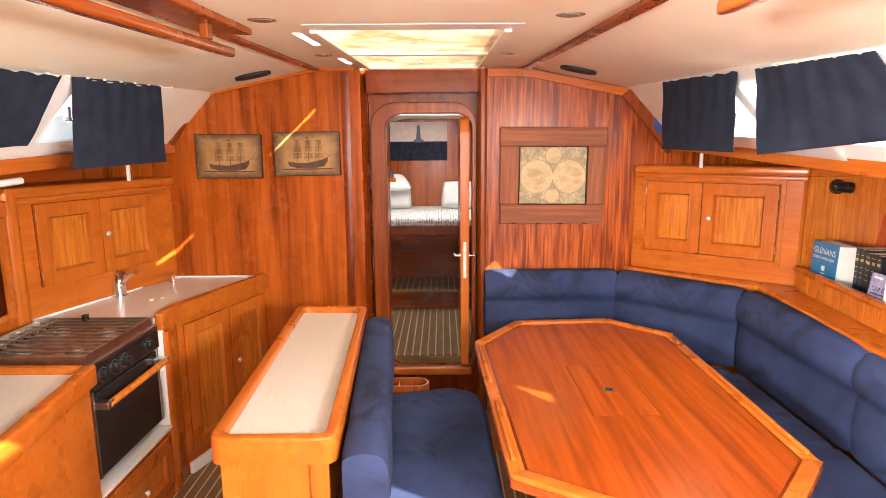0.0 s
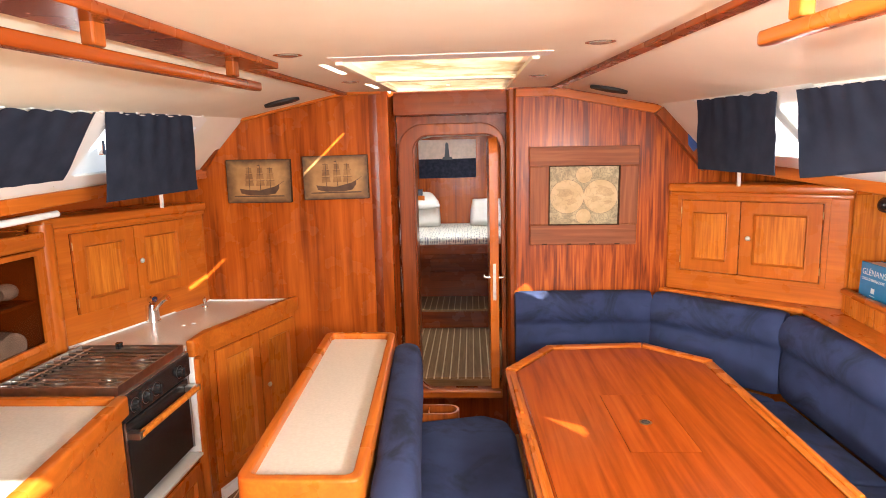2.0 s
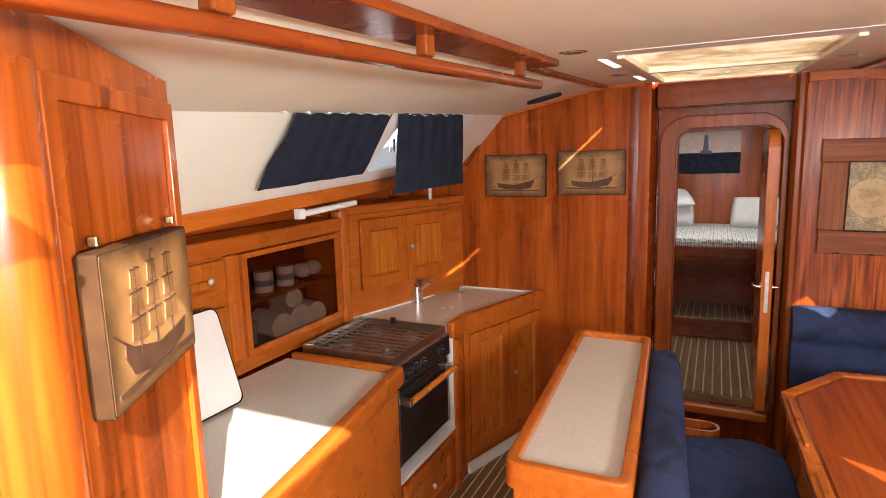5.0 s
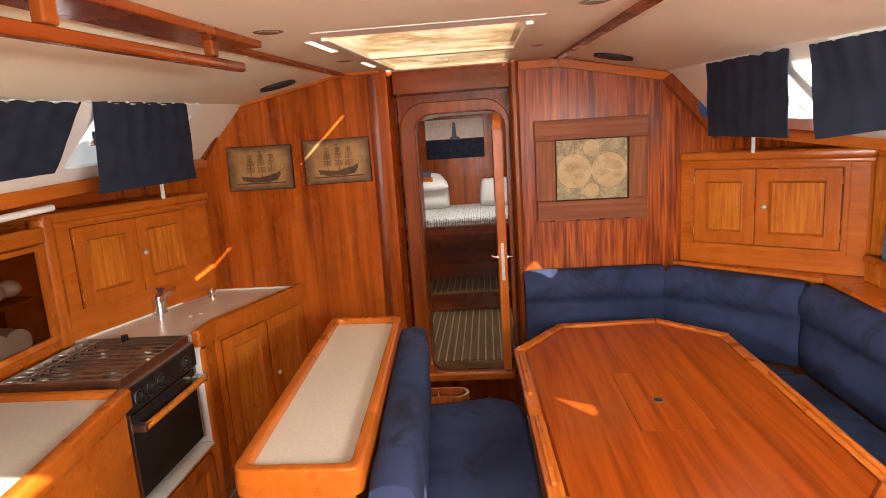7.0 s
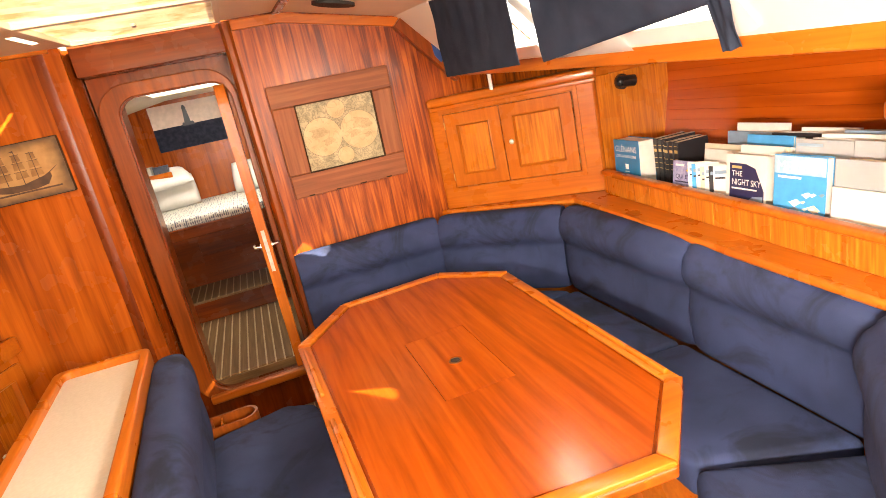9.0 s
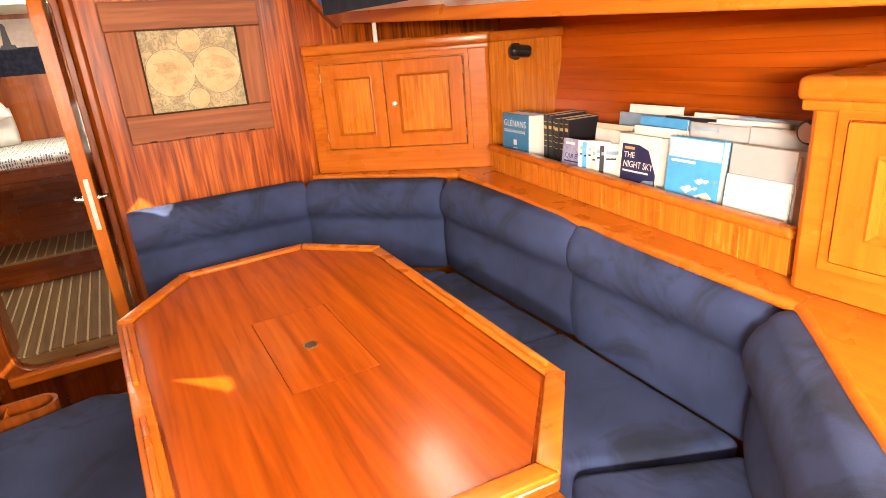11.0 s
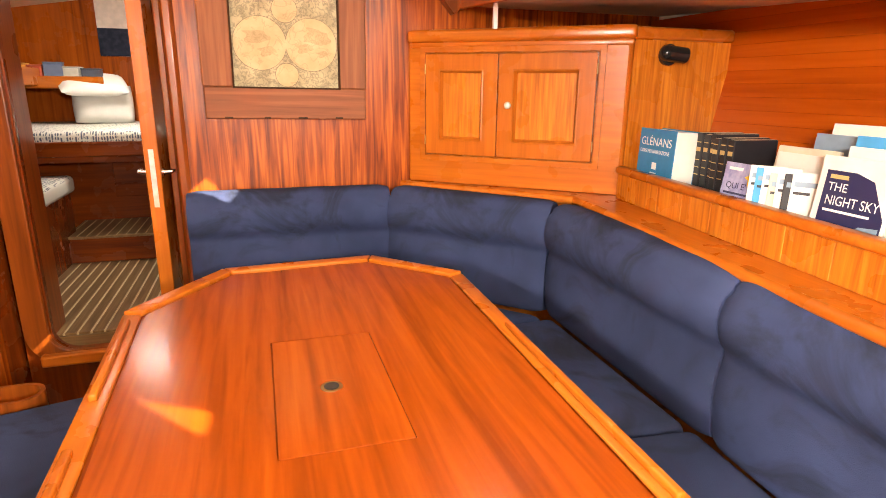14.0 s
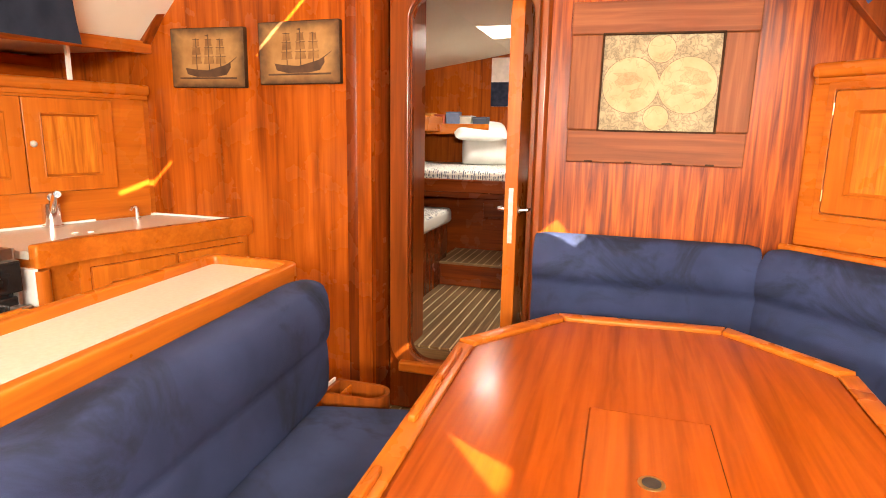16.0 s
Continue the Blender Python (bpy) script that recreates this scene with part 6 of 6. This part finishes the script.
for i, (u, h, c) in enumerate(((0.765, 0.215, PAPER), (0.785, 0.21, BKSKY), (0.808, 0.215, PAPER), (0.83, 0.2, CREAMP), (0.852, 0.21, PAPER), (0.874, 0.205, BKDARK), (0.896, 0.21, PAPER))):
    e = book(u - 0.095, u - 0.005, h, 0.008, c, 0.012 + 0.004 * i, -6, "slim pamphlet among the charts", yaw=40)
    part("text_bar", box(-0.038, 0.02, -0.0008, 0, h - 0.035, h - 0.022, 0), BKGREY, e)
    part("text_bar", box(-0.038, 0.0, -0.0008, 0, h - 0.055, h - 0.048, 0), BKDARK, e)
book(0.6, 0.8, 0.265, 0.012, CREAMP, 0.1, -10, "cream folder standing behind the booklets", "chart_folder", 5)
book(0.64, 0.85, 0.25, 0.012, PAPER, 0.075, -8, "white folder standing behind the booklets", "chart_folder", 3)
# white guide to the stars
e = book(0.885, 1.095, 0.285, 0.055, PAPER, 0.0, -6, "white paperback star guide with a dark blue panel", yaw=5, fit=(0.9, 0.94))
part("panel", slab([(-0.085, 0.08), (0.095, 0.08), (0.095, 0.15), (0.05, 0.235), (0.0, 0.25), (-0.085, 0.25)], -0.0008, 0), BKNAVY, e, "dark blue cover panel")
lettering(e, "THE", -0.072, 0.2, 0.03, INKW, -0.0014, 0.055)
lettering(e, "NIGHT SKY", -0.072, 0.165, 0.034, INKW, -0.0014, 0.15)
part("text_bar", box(-0.072, -0.02, -0.0014, 0, 0.23, 0.24, 0), GOLD, e)
part("text_bar", box(-0.072, 0.06, -0.0014, 0, 0.148, 0.154, 0), INKW, e)
part("photo", slab([(-0.02, 0.082), (0.09, 0.082), (0.09, 0.13), (0.04, 0.125)], -0.0013, 0), BKGREY, e)
for k in range(3):
    book(0.9 + 0.006 * k, 1.09 + 0.006 * k, 0.288 - 0.004 * k, 0.012, CREAMP if k % 2 else PAPER, 0.058 + 0.014 * k, -6, "pale paperback behind the star guide", yaw=5)
# blue chart cover
e = book(1.125, 1.353, 0.3, 0.03, BKSKY, 0.0, -6, "bright blue coastal magazine with a white island photo", yaw=5, fit=(0.87, 0.95))
part("title_band", box(-0.112, 0.112, -0.0008, 0, 0.235, 0.297, 0), plain("cover_haze", (0.3, 0.5, 0.62), (0.42, 0.6, 0.7), 0.4, 0, 20), e)
lettering(e, "MERIDIA", -0.1, 0.242, 0.055, INKW, -0.0014, 0.2)
part("text_bar", box(-0.095, 0.01, -0.0012, 0, 0.22, 0.228, 0), INKW, e)
rn = random.Random(9)
for i in range(26):
    x, z = rn.uniform(-0.03, 0.1), rn.uniform(0.085, 0.175)
    w_ = rn.uniform(0.01, 0.03)
    part("island_photo", slab([(x - w_, z), (x, z - w_ * 0.5), (x + w_, z + 0.002), (x + w_ * 0.3, z + w_ * 0.5)], -0.0013 - 0.00005 * i, 0), (PAPER, CREAMP, BKGREY)[i % 3], e)
# clear sleeves and papers at the after end
for i, (u0, u1, h, back, c) in enumerate(((1.375, 1.57, 0.205, 0.0, PAPER), (1.365, 1.56, 0.285, 0.016, CLEARP), (1.37, 1.56, 0.27, 0.03, PAPER), (1.38, 1.58, 0.28, 0.05, CREAMP), (1.4, 1.6, 0.262, 0.066, PAPER), (1.45, 1.62, 0.24, 0.08, BKGREY))):
    book(u0, u1, h, 0.008, c, back, -6, ("clear plastic document sleeve" if c is CLEARP else "loose pale chart sheets in a folder"), "chart_folder", 4, c is not CLEARP)
# second row: larger chart folders leaning against the hull lining
for i, (u0, u1, h, back, c) in enumerate(((0.7, 0.98, 0.305, 0.2, BKGREY), (0.72, 1.0, 0.335, 0.225, PAPER), (0.92, 1.16, 0.305, 0.15, PAPER), (0.9, 1.14, 0.315, 0.125, BKSKY), (0.98, 1.24, 0.315, 0.18, BKDARK), (1.0, 1.3, 0.315, 0.205, PAPER), (1.18, 1.42, 0.32, 0.1, CLEARP), (1.22, 1.46, 0.32, 0.125, PAPER), (1.24, 1.5, 0.33, 0.155, PAPER), (1.28, 1.56, 0.335, 0.185, BKGREY), (1.32, 1.58, 0.33, 0.225, CREAMP), (1.36, 1.6, 0.325, 0.25, PAPER), (1.4, 1.62, 0.325, 0.11, CLEARP), (1.05, 1.3, 0.325, 0.235, PAPER))):
    e = book(u0 - 0.06, u1 - 0.085, h * 0.98, 0.012, c, back, -5 - 2 * (i % 2), "large chart folder leaning on the shelf", "chart_folder", 4 + 2 * (i % 3))
    if i == 0:
        lettering(e, "777", 0.0, 0.25, 0.05, INKW, -0.0014, 0.09)
        part("text_bar", box(0.02, 0.1, -0.0008, 0, 0.228, 0.235, 0), INKW, e)
    elif i in (2, 6, 7):
        part("text_bar", box(-0.1, 0.0, -0.0008, 0, h - 0.03, h - 0.02, 0), BKGREY, e)

# ---- teak and holly sole ----
sole = bpy.data.objects["floor"]
plank_me, holly_me = {}, {}


def plank_mesh(w, ln, store, mat_, nm):
    if (w, ln) not in store:
        bm = box(-w / 2, w / 2, 0, ln, -0.011, 0.0, 0.0008, 1)
        me = bpy.data.meshes.new(nm)
        bm.to_mesh(me)
        bm.free()
        me.materials.append(mat_)
        store[(w, ln)] = me
    return store[(w, ln)]


def planking(parent, x0, x1, y0, y1, z, holes=()):
    n_ = int((x1 - x0) / 0.055)
    for i in range(n_):
        x = x0 + (i + 0.5) * 0.055
        for w, dx, st, mt_, nm in ((0.045, 0, plank_me, TEAK, "plank"), (0.008, 0.0275, holly_me, HOLLY, "holly_strip")):
            o = new(nm, plank_mesh(w, y1 - y0, st, mt_, nm))
            o.parent = parent
            o.matrix_basis = Matrix.Translation((x + dx, y0, z))


planking(sole, -1.5, 1.25, -1.4, 3.87, SOLE)
planking(bpy.data.objects["floor_forward"], -0.6, 0.48, DOOR_Y + 0.04, 5.11, FZ)
stp = next(o for o in berth.children if o.name.startswith("step") and "riser" not in o.name)
for i in range(19):
    o = new("holly_strip", plank_mesh(0.008, 0.5, holly_me, HOLLY, "holly_strip"))
    o.parent = stp
    o.matrix_basis = Matrix.Translation((-0.48 + i * 0.055, -0.1 + 0.005, 0.3635))
